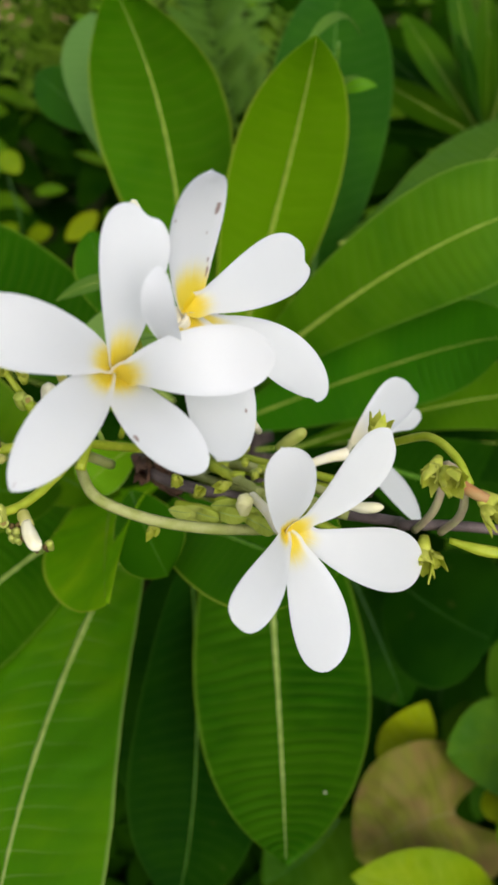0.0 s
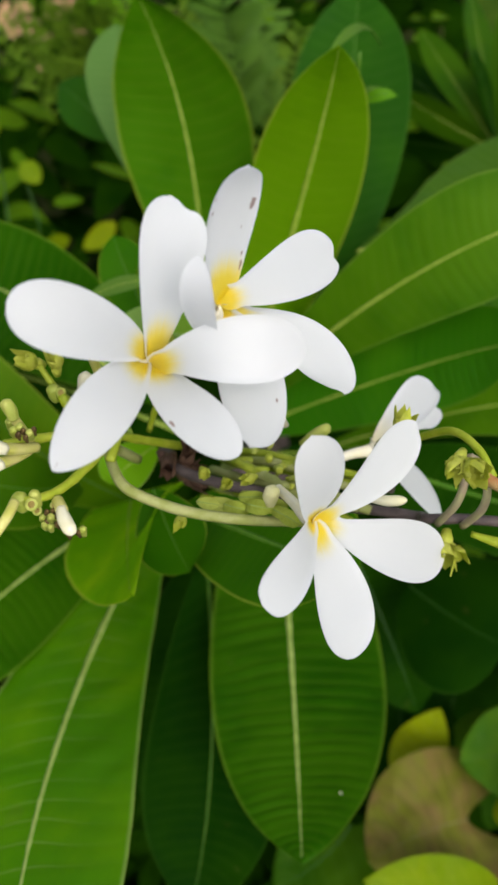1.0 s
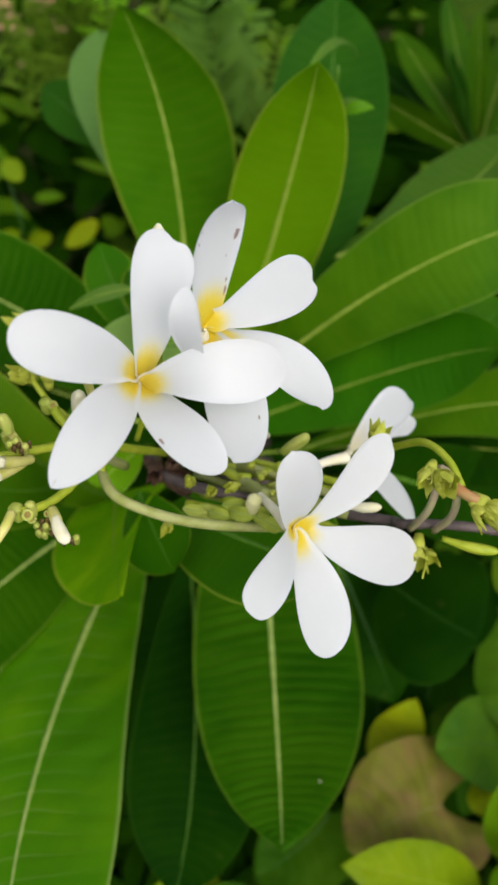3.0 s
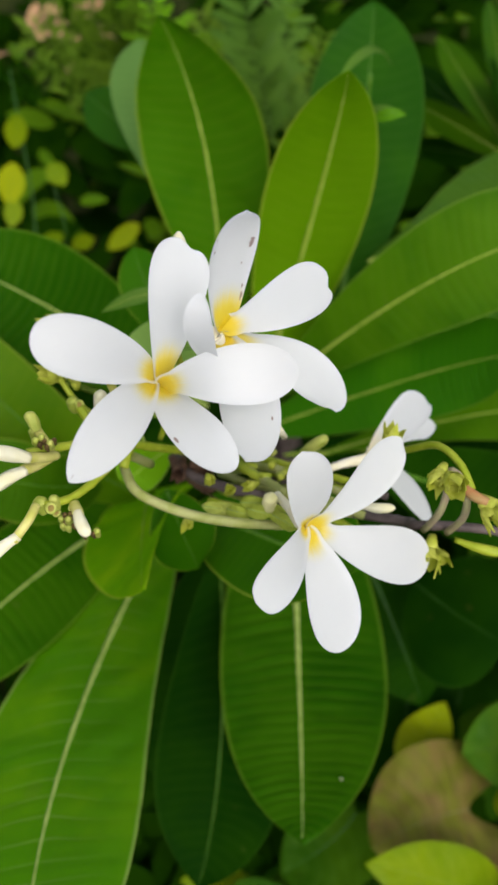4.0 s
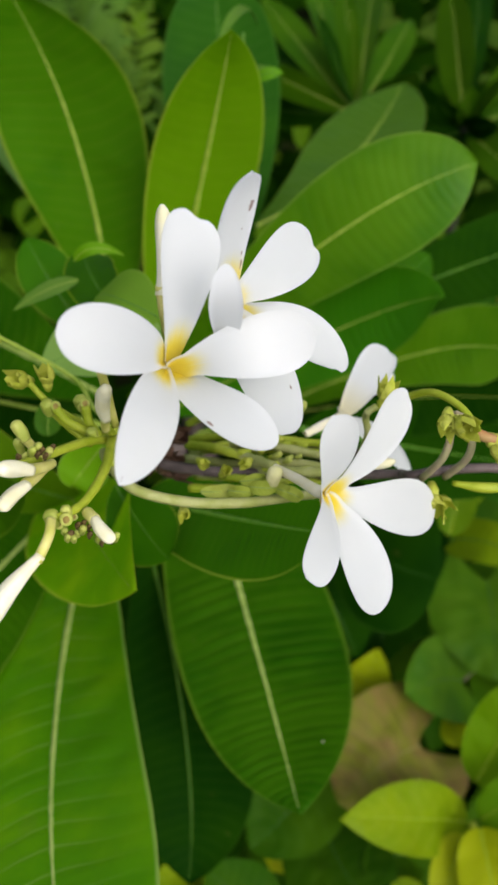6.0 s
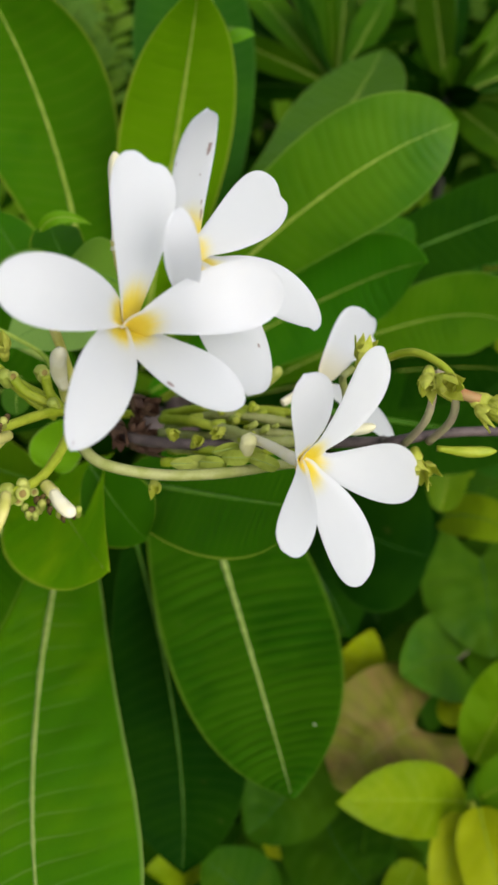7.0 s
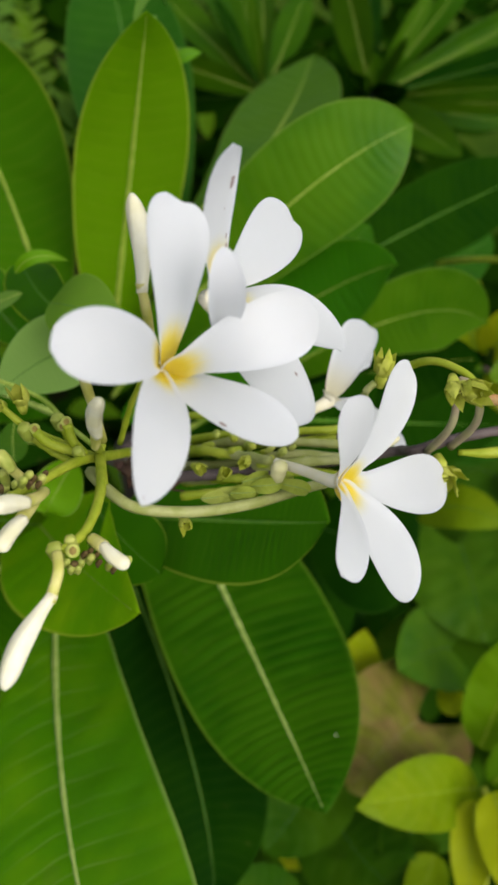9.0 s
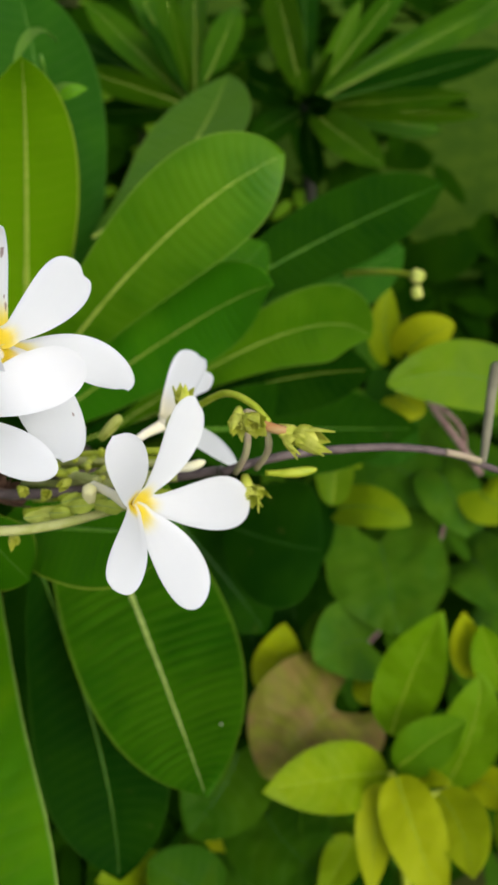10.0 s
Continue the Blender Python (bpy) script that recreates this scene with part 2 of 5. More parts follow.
BARK = stem_material("purple_bark", (0.062, 0.046, 0.042), (0.11, 0.083, 0.075), 140, 0.6, 0.6)
TAN = stem_material("tan_scar", (0.30, 0.22, 0.05), (0.20, 0.14, 0.03), 300, 0.7, 0.6)
DRIED = stem_material("dried_bud_brown", (0.085, 0.050, 0.018), (0.15, 0.10, 0.03), 220, 0.7, 0.6)
SCAR = stem_material("dark_scar", (0.070, 0.034, 0.020), (0.13, 0.072, 0.040), 220, 0.65, 0.8)
BUD = stem_material("bud_skin", (0.78, 0.74, 0.48), (0.84, 0.81, 0.62), 120, 0.45, 0.12, through=0.12, speck=0.06)
NECK = stem_material("bud_neck", (0.50, 0.49, 0.10), (0.62, 0.58, 0.20), 140, 0.5, 0.15, through=0.05, speck=0.08)
PALE_BUD = stem_material("greenish_bud", (0.62, 0.60, 0.26), (0.70, 0.66, 0.36), 140, 0.5, 0.15, speck=0.05)
BUD_GREEN = stem_material("bud_green", (0.30, 0.36, 0.05), (0.42, 0.44, 0.10), 160, 0.5, speck=0.15)
CALYX = stem_material("calyx_green", (0.50, 0.55, 0.05), (0.62, 0.64, 0.11), 200, 0.5, through=0.3)
HOOK = stem_material("olive_stalk", (0.29, 0.23, 0.15), (0.30, 0.28, 0.14), 150, 0.5, 0.2)
RIB_DARK = stem_material("leaf_rib_dark", (0.02, 0.08, 0.006), (0.035, 0.10, 0.01), 200, 0.5)
RIB_RUST = stem_material("leaf_rib_rust", (0.22, 0.20, 0.05), (0.25, 0.24, 0.06), 200, 0.5)
GRASS = stem_material("lawn_grass", (0.026, 0.060, 0.003), (0.040, 0.078, 0.004), 14.0, 0.9, 0.8, 0.05)
CORAL = stem_material("coral_stalk", (0.38, 0.17, 0.06), (0.34, 0.22, 0.08), 160, 0.5)
# Bark for the far trunks, darkened so that their shade is in the colour.
TRUNK = stem_material("bark_shade_in_colour", (0.020, 0.022, 0.014), (0.034, 0.034, 0.022), 60, 0.8, 0.6)
VINE = stem_material("vine_bark", (0.16, 0.09, 0.08), (0.22, 0.15, 0.12), 140, 0.6, 0.5)
STALK_GREY = stem_material("grey_stalk", (0.15, 0.14, 0.085), (0.19, 0.18, 0.11), 140, 0.6)
# Soil colour is very dark to paint the shade seen between the leaves.
SOIL = stem_material("soil", (0.012, 0.018, 0.003), (0.034, 0.042, 0.008), 9.0, 0.95, 1.0, 0.05)
PETAL = petal_material("petal")
SHY = petal_material("petal_pale_heart", heart=0.6)
PETAL_PLAIN = petal_material("petal_plain", heart=0.0, through=0.58)
PETAL_BACK = petal_material("petal_outside", heart=0.0, through=0.58)


# ---- building ----
def part(name, bm, material, parent, label=""):
    me = bpy.data.meshes.new(name)
    bm.to_mesh(me)
    bm.free()
    me.materials.append(material)
    for p in me.polygons:
        p.use_smooth = True
    ob = new(name, me)
    if parent is not None:
        ob.parent = parent
    return tagged(ob, label)


def thing(name, label, category, at=(0, 0, 0), group="", kind=""):
    ob = new(name)
    ob.empty_display_size = 0.05
    return tagged(ob, label, category, group, kind)


def bezier(p0, pm, p2, s):
    """A curve that starts at p0, passes pm half way and ends at p2."""
    c = 2 * pm - 0.5 * (p0 + p2)
    return (1 - s) ** 2 * p0 + 2 * s * (1 - s) * c + s * s * p2, (2 * (1 - s) * (c - p0) + 2 * s * (p2 - c)).normalized()


SHAPES = {  # exponents of the half width along the blade
    "broad": (0.68, 3.0, 0.92),
    "blunt": (0.72, 3.6, 0.76),
    "long": (0.60, 3.2, 0.85),
    "oval": (0.62, 2.0, 0.75),
    "round": (0.50, 2.4, 0.55),
    "drop": (0.42, 1.9, 0.95),
    "lance": (0.55, 1.5, 1.0),
    "heart": (0.24, 1.7, 0.70),
    "petal": (0.62, 3.4, 0.50),
}


def half_width(shape, s):
    a, b, q = SHAPES[shape] if isinstance(shape, str) else shape
    top = max((i / 60) ** a * (1 - (i / 60) ** b) ** q for i in range(1, 60))
    return s ** a * max(1 - s ** b, 0) ** q / top


def blade(bm, p0, pm, p2, normal, width, shape, nv=26, nu=6, fold=0.12, cup=0.0, corr=0.0, count=14, wave=0.0, seed=0.0,
          thick=0.0005, skew=0.0, twist=0.0, lobes=0.0, curl=0.0, notch=0.0, heel=0.0, roll=0.0, under=0, crumple=0.0):
    """A thin two-sided blade on a curved axis; uv across and along."""
    p0, pm, p2, normal = Vector(p0), Vector(pm), Vector(p2), Vector(normal)
    uvl = bm.loops.layers.uv.verify()
    rows_top, rows_low, uvs = [], [], []
    for i in range(nv + 1):
        s = 1 - (1 - i / nv) ** 1.25 if heel else i / nv
        c, d = bezier(p0, pm, p2, s)
        side = d.cross(normal).normalized()
        up = side.cross(d).normalized()
        if twist:
            turn = Matrix.Rotation(radians(twist) * s, 3, d)
            side, up = turn @ side, turn @ up
        h = half_width(shape, min(max(s, 0.004), 0.9985)) * width * 0.5
        h = max(h, heel * width * 0.5 * (s / 0.13) * math.exp(1 - s / 0.13)) if heel else h
        top, low, uv = [], [], []
        for j in range(-nu, nu + 1):
            u = j / nu
            a = abs(u)
            off = fold * a * h + cup * u * u * h
            off += corr * h * math.sin(2 * math.pi * (count * s - 1.5 * a ** 1.5 + 0.5 * math.sin(9 * s + seed) + (0.4 if u > 0 else 0) + 0.35 * math.sin(31 * s + 2 * seed))) * min(1, 4 * a) * (1 - a * a) * (0.25 + 0.75 * math.sin(5 * s + seed + (1.3 if u > 0 else 0)) ** 2)
            off += wave * width * math.sin(seed * 5 + 9 * s + (2 if u > 0 else 0)) * a * a * min(1, 4 * s)
            off += curl * h * max(0, a - 0.72) ** 2 * 12
            off += roll * width * max(0, -u - 0.55) ** 1.5 * math.exp(-s / 0.25)
            back = -lobes * width * a ** 1.5 * max(0, 1 - 2.2 * s) - notch * width * math.exp(-((2 * u * h / width - 0.36) / 0.24) ** 2) * max(0, s - 0.6) / 0.4
            if crumple:
                q = c + side * (u * h)
                off += crumple * width * (noise.noise(q * 38.0) + 0.6 * noise.noise(q * 90.0)) * min(1, 3 * a)
            v = c + side * (u * h + skew * width * math.sin(math.pi * s)) + up * off + d * back
            edge = bm.verts.new(v)
            top.append(edge)
            low.append(bm.verts.new(v - up * thick * (1.2 - a)))
            uv.append((0.5 + 0.5 * u, s))
        rows_top.append(top), rows_low.append(low), uvs.append(uv)
    for i in range(nv):
        for j in range(2 * nu):
            for rows, flip in ((rows_top, False), (rows_low, True)):
                q = [(i, j), (i, j + 1), (i + 1, j + 1), (i + 1, j)]
                q = q[::-1] if flip else q
                f = bm.faces.new([rows[a][b] for a, b in q])
                f.material_index = under if flip else 0
                for loop, (a, b) in zip(f.loops, q):
                    loop[uvl].uv = uvs[a][b]
    return bm


def tube(bm, pts, radii, sides=8, caps=True):
    """A round stalk through the points, with one radius each."""
    pts = [Vector(p) for p in pts]
    rings, ref = [], Vector((0.31, 0.2, 0.93))
    for i, p in enumerate(pts):
        d = (pts[min(i + 1, len(pts) - 1)] - pts[max(i - 1, 0)]).normalized()
        a = d.cross(ref)
        a = (a if a.length > 0.1 else d.cross(Vector((1, 0, 0)))).normalized()
        b = d.cross(a)
        rings.append([bm.verts.new(p + (a * math.cos(k * 2 * math.pi / sides) + b * math.sin(k * 2 * math.pi / sides)) * radii[i]) for k in range(sides)])
    for r, q in zip(rings, rings[1:]):
        for k in range(sides):
            bm.faces.new((r[k], q[k], q[(k + 1) % sides], r[(k + 1) % sides]))
    if caps:
        bm.faces.new(rings[0])
        bm.faces.new(rings[-1][::-1])
    return bm


def smooth(pts, n=6):
    """More points along a Catmull-Rom curve."""
    p = [Vector(q) for q in pts]
    p = [2 * p[0] - p[1]] + p + [2 * p[-1] - p[-2]]
    out = []
    for i in range(1, len(p) - 2):
        for k in range(n):
            t = k / n
            out.append(0.5 * (2 * p[i] + (p[i + 1] - p[i - 1]) * t + (2 * p[i - 1] - 5 * p[i] + 4 * p[i + 1] - p[i + 2]) * t * t
                              + (3 * p[i] - p[i - 1] - 3 * p[i + 1] + p[i + 2]) * t ** 3))
    return out + [p[-2]]


def stalk(name, pts, r0, r1, material, parent, label="", knots=0.0, sides=8):
    q = smooth(pts)
    n = len(q) - 1
    rad = [r0 + (r1 - r0) * i / n + knots * r0 * (0.5 + 0.5 * math.sin(i * 2.3)) ** 4 for i in range(n + 1)]
    return part(name, tube(bmesh.new(), q, rad, sides), material, parent, label)


seeds = iter(range(1, 100000))


def leaf(parent, p0, pm, p2, normal, width, material, shape="broad", rib=RIB, label="", name="leaf", rib_size=0.0, **kw):
    """A leaf with its raised midrib as a piece of its own."""
    k = next(seeds)
    kw.setdefault("wave", 0.016)
    big = width > 0.045
    kw.setdefault("corr", 0.008 if big else 0.0)
    kw.setdefault("nv", 130 if big else 26)
    kw.setdefault("nu", 9 if big else 6)
    kw.setdefault("count", 33)
    kw.setdefault("crumple", 0.009 if big else 0.0)
    ob = part(name, blade(bmesh.new(), p0, pm, p2, normal, width, shape, seed=k * 0.77, **kw), material, parent, label)
    a, b, c, nrm = Vector(p0), Vector(pm), Vector(p2), Vector(normal)
    r = rib_size or width * (0.022 if width > 0.06 else 0.013)
    pts, rad = [], []
    m = 70 if big else 14
    rnd = random.Random(k)
    for i in range(m + 1):
        s = i / m * 0.975
        p, d = bezier(a, b, c, s)
        up = d.cross(nrm).cross(d).normalized()
        pts.append(p - up * r * 0.02)
        rad.append((r * max(1.12 - 1.16 * s, 0.05) + 0.0001) * (rnd.uniform(0.82, 1.2) if big else 1))
    part("midrib", tube(bmesh.new(), pts, rad, 6), rib, ob)
    return ob


def flower(parent, centre, axis, back, petals, label="", flare=0.0016, mouth=0.0):
    """Petals round a throat, and the tube behind it. petals: start, middle, tip, facing, width, cup, material, shape, skew, notch."""
    c, n = Vector(centre), Vector(axis).normalized()
    bm = bmesh.new()
    e = Vector(back)
    q = smooth([c - n * 0.0036, c.lerp(e, 0.16) - n * 0.0028, c.lerp(e, 0.55) - n * 0.0006, e], 5)
    m = len(q) - 1
    rad = [flare * (1 - i / m) ** (1.2 if mouth else 1.8) + (0.0015 if mouth else 0.0011) for i in range(m + 1)]
    lip = [(c - n * 0.0007, mouth), (c - n * 0.0013, mouth * 0.80), (c - n * 0.0022, mouth * 0.62)] if mouth else [(c - n * 0.0024, 0.0002), (c - n * 0.0027, rad[0] * 0.55), (c - n * 0.0031, rad[0] * 0.85)]
    tube(bm, [p for p, r in lip] + q, [r for p, r in lip] + rad, 18, caps=not mouth)
    f = part("flower", bm, TUBE, parent, label)
    for k, (start, mid, tip, up, width, cup, mat, shape, skew, notch) in enumerate(petals):
        p = part("petal", blade(bmesh.new(), start, mid, tip, up, width, shape, nv=36, nu=12, fold=-0.02, cup=cup * 0.5, corr=0, wave=0.014, curl=0.05, heel=0.40, roll=0.30, skew=skew, notch=notch,
                            seed=k * 1.3 + width * 900, thick=0.0008, twist=-6, under=1), mat, f)
        p.data.materials.append(PETAL_BACK)
    return f


def bud(parent, base, tip, r, material=BUD, name="bud", label="", plump=False):
    """A closed bud, its petals wound round one another: a thin neck that swells to a blunt point."""
    a, b = Vector(base), Vector(tip)
    long = (b - a).length > 7 * r and not plump
    prof = [0.52, 0.54, 0.60, 0.68, 0.78, 0.87, 0.94, 0.98, 1.0, 0.99, 0.96, 0.88, 0.74, 0.52, 0.2] if long else [0.72, 0.77, 0.83, 0.89, 0.94, 0.98, 1.0, 1.0, 1.0, 0.99, 0.97, 0.93, 0.84, 0.64, 0.25]
    n, sides = len(prof) - 1, 20
    d = (b - a).normalized()
    s = d.cross(Vector((0.3, 0.2, 1))).normalized()
    q = d.cross(s)
    bm = bmesh.new()
    rings = []
    for i in range(n + 1):
        f = 1 - (1 - i / n) ** 1.15
        c = a.lerp(b, f) + s * (b - a).length * 0.05 * math.sin(math.pi * f)
        rings.append([bm.verts.new(c + (s * math.cos(w) + q * math.sin(w)) * r * prof[i] * (1 + 0.05 * math.sin(5 * w - 6 * f)))
                      for w in (k * 2 * math.pi / sides for k in range(sides))])
    for x, y in zip(rings, rings[1:]):
        for k in range(sides):
            bm.faces.new((x[k], y[k], y[(k + 1) % sides], x[(k + 1) % sides]))
    bm.faces.new(rings[0])
    bm.faces.new(rings[-1][::-1])
    return part(name, bm, material, parent, label)


def cup(parent, at, towards, r):
    """The round scar at the end of a stalk that has lost its flower."""
    a, d = Vector(at), Vector(towards).normalized()
    ob = part("stalk_end", tube(bmesh.new(), [a - d * r * 1.6, a - d * r * 0.6, a, a + d * r * 0.25, a + d * r * 0.1], [r * 0.75, r * 0.8, r, r * 0.92, r * 0.55], 10), BUD_GREEN, parent)
    part("scar", tube(bmesh.new(), [a + d * r * 0.05, a + d * r * 0.24], [r * 0.72, r * 0.5], 8), TAN, ob)
    return ob


# ---- ground ----
bm = bmesh.new()
R = [0, 0.4, 0.8, 1.2, 1.7, 2.4, 3.4, 5, 9, 20, 60, 200, 600]
grid = []
for i, r in enumerate(R):
    ring = []
    for k in range(48):
        a = k * 2 * math.pi / 48
        x, y = r * math.cos(a), 0.8 + r * math.sin(a)
        ring.append(bm.verts.new((x, y, 0.06 * noise.noise((x * 1.7, y * 1.7, 0.3)))))
    grid.append(ring)
for p, q in zip(grid, grid[1:]):
    for k in range(48):
        bm.faces.new((p[k], q[k], q[(k + 1) % 48], p[(k + 1) % 48]))
bmesh.ops.remove_doubles(bm, verts=bm.verts, dist=1e-4)
tagged(part("ground", bm, SOIL, None, "garden soil under the shrubs, shade put into its dark colour"), category="ground", kind="structure")

bm = bmesh.new()
rows_ = [[bm.verts.new((0.62 + i * i * 0.06 + 0.05 * math.sin(j * 1.7), 0.7 + j * j * 0.06, 0.075 + 0.006 * noise.noise((i * 0.7, j * 0.7, 0.3))))
          for j in range(22)] for i in range(22)]
for p, q in zip(rows_, rows_[1:]):
    for k in range(21):
        bm.faces.new((p[k], q[k], q[k + 1], p[k + 1]))
tagged(part("lawn", bm, GRASS, None, "shaded olive green lawn beyond the shrubs"), category="lawn", kind="structure")


def tuft(parent, at, towards, size, n, material, label="", name="calyx"):
    """A calyx: a short cup with pointed lobes that spread at its rim."""
    a, d = Vector(at), Vector(towards).normalized()
    s = d.cross(Vector((0.2, 0.9, 0.3))).normalized()
    k = next(seeds)
    bm = tube(bmesh.new(), [a - d * size * 0.5, a - d * size * 0.1, a + d * size * 0.15], [size * 0.16, size * 0.26, size * 0.2], 8)
    bm.loops.layers.uv.verify()
    for i in range(n):
        o = Matrix.Rotation(i * 2 * math.pi / n + k, 3, d) @ s
        tip = a + d * size * (1.0 + 0.35 * math.sin(i * 2.4 + k)) + o * size * (0.30 + 0.16 * math.sin(i * 1.7 + k))
        blade(bm, a + o * size * 0.1, a + d * size * 0.45 + o * size * 0.30, tip, d - o * 0.4, size * 0.58, "drop", nv=6, nu=2, thick=0.0004)
    return part(name, bm, material, parent, label)


# ---- the flowering shrub: one branch tip with its leaves, stalks and flowers ----
shrub = thing("frangipani_shrub", "frangipani shrub with glossy green leaves and white flowers", "shrub")
part("branch", tube(bmesh.new(), smooth([(-0.0147, 0.3560, 0.8240), (-0.0047, 0.4160, 0.7340), (0.0153, 0.4960, 0.4240), (0.0400, 0.4500, -0.0300)]), [0.0095 + 0.0006 * i for i in range(19)], 12), BARK, shrub, "grey-purple knobbly branch")
leaf(shrub, (-0.0422, 0.4248, 0.8533), (-0.0486, 0.4865, 0.9718), (-0.0775, 0.5185, 1.0636), (-0.290, -0.884, -0.366), 0.1036, TALL, (0.85, 3.14, 1.00), corr=0.003, rib_size=0.0019, skew=0.016)
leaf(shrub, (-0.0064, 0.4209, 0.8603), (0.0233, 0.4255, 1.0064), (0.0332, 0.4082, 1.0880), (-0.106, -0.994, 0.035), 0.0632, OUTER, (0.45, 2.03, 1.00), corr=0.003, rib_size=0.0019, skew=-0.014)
leaf(shrub, (-0.0146, 0.4046, 0.8299), (0.0778, 0.3741, 0.9709), (0.1633, 0.3687, 1.0252), (-0.615, -0.667, 0.421), 0.0646, SHEEN, (0.75, 4.72, 0.82), corr=0.003, skew=-0.014)
leaf(shrub, (-0.0118, 0.3878, 0.8235), (0.0948, 0.3560, 0.9217), (0.1385, 0.3209, 0.9744), (-0.484, -0.432, 0.761), 0.0593, INNER, (0.52, 2.43, 0.97))
leaf(shrub, (0.0214, 0.3685, 0.8141), (0.1553, 0.3584, 0.8855), (0.2074, 0.3155, 0.9110), (-0.558, -0.226, 0.799), 0.0545, SHEEN, (0.94, 5.01, 1.00), skew=0.006)
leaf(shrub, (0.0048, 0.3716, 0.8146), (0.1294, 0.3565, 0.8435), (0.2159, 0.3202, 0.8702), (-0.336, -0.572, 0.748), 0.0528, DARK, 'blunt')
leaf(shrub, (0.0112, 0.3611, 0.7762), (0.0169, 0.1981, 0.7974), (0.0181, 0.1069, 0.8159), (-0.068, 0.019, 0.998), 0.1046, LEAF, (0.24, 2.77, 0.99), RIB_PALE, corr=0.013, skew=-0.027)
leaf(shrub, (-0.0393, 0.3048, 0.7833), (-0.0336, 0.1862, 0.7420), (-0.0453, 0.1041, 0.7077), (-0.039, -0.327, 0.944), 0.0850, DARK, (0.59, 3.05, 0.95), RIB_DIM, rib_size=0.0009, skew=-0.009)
leaf(shrub, (-0.0723, 0.3330, 0.7973), (-0.1024, 0.1404, 0.8756), (-0.0908, 0.0147, 0.9261), (-0.228, 0.347, 0.910), 0.0987, MID, (0.56, 3.83, 0.61), RIB_PALE, corr=0.004, skew=0.009)
leaf(shrub, (-0.0946, 0.3379, 0.7954), (-0.1453, 0.2444, 0.8541), (-0.2013, 0.1379, 0.8861), (0.549, 0.048, 0.834), 0.0731, LEAF, (0.68, 3.00, 0.92), RIB_PALE)
leaf(shrub, (-0.1088, 0.3025, 0.8750), (-0.1360, 0.2530, 0.9397), (-0.1869, 0.2622, 0.9627), (0.739, -0.197, 0.644), 0.0457, EDGE, (0.70, 2.40, 1.14), RIB_DIM)
leaf(shrub, (-0.0742, 0.3037, 0.8491), (-0.1442, 0.3040, 0.9234), (-0.2050, 0.3419, 0.9939), (0.280, -0.874, 0.396), 0.0575, EDGE, (0.67, 3.04, 0.82), RIB_DIM, skew=-0.004)
leaf(shrub, (-0.0538, 0.4129, 0.8187), (-0.1365, 0.3916, 0.9294), (-0.2065, 0.3788, 0.9942), (0.573, -0.719, 0.393), 0.0777, LEAF, (0.72, 3.15, 1.02), RIB_PALE)
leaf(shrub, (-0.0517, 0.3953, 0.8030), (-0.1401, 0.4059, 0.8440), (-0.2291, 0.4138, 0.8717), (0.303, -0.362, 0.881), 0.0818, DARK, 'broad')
leaf(shrub, (-0.0850, 0.3193, 0.8411), (-0.0711, 0.2372, 0.9228), (-0.0522, 0.1525, 1.0102), (0.089, -0.652, 0.753), 0.0730, LIT_SMALL, (0.50, 2.08, 0.96), rib_size=0.0006, wave=0.03, skew=-0.024)
leaf(shrub, (-0.0541, 0.2331, 0.9653), (-0.0447, 0.2107, 0.9608), (-0.0349, 0.1902, 0.9629), (-0.246, -0.199, 0.949), 0.0335, SIDE, (0.63, 2.04, 0.71), RIB_DIM)
leaf(shrub, (-0.0416, 0.2389, 0.9413), (0.0076, 0.1997, 0.9672), (0.0362, 0.1785, 0.9839), (-0.341, 0.086, 0.936), 0.0653, SIDE, (0.49, 2.27, 0.89), RIB_DIM, skew=-0.012)
leaf(shrub, (-0.0219, 0.2827, 1.0128), (-0.0499, 0.2771, 1.0189), (-0.0802, 0.2650, 1.0163), (0.149, -0.615, 0.774), 0.0330, DUSTY, (0.72, 2.01, 1.03), RIB_DIM, skew=0.007)
leaf(shrub, (-0.0247, 0.2624, 1.0424), (-0.0389, 0.2704, 1.0474), (-0.0486, 0.2819, 1.0428), (0.284, -0.622, 0.730), 0.0290, SOFT, (0.61, 1.95, 0.75), RIB_DIM, skew=0.005)
leaf(shrub, (-0.0350, 0.2904, 1.0109), (-0.0493, 0.3130, 1.0177), (-0.0535, 0.3384, 1.0184), (0.026, -0.925, 0.380), 0.0264, CURLED, (0.64, 2.16, 0.57), RIB_DIM)
leaf(shrub, (-0.0584, 0.3134, 1.0347), (-0.0485, 0.3121, 1.0425), (-0.0347, 0.3131, 1.0351), (-0.021, -0.746, 0.666), 0.0060, YOUNG, 'lance')
leaf(shrub, (-0.0598, 0.3363, 0.9674), (-0.0726, 0.3505, 0.9890), (-0.0827, 0.3708, 1.0040), (0.074, -0.703, 0.707), 0.0301, SIDE, 'oval', RIB_DIM)
leaf(shrub, (-0.0579, 0.3166, 1.0202), (-0.0736, 0.3118, 1.0204), (-0.0904, 0.3083, 1.0131), (0.039, -0.734, 0.678), 0.0074, PALE, 'lance')
leaf(shrub, (-0.0559, 0.2642, 0.9589), (-0.0669, 0.2427, 0.9697), (-0.0745, 0.2366, 0.9641), (0.415, -0.109, 0.903), 0.0230, MID, 'round')
leaf(shrub, (-0.0759, 0.2561, 1.0064), (-0.0791, 0.2498, 1.0014), (-0.0803, 0.2433, 0.9964), (0.033, -0.623, 0.782), 0.0123, GREEN, 'round')
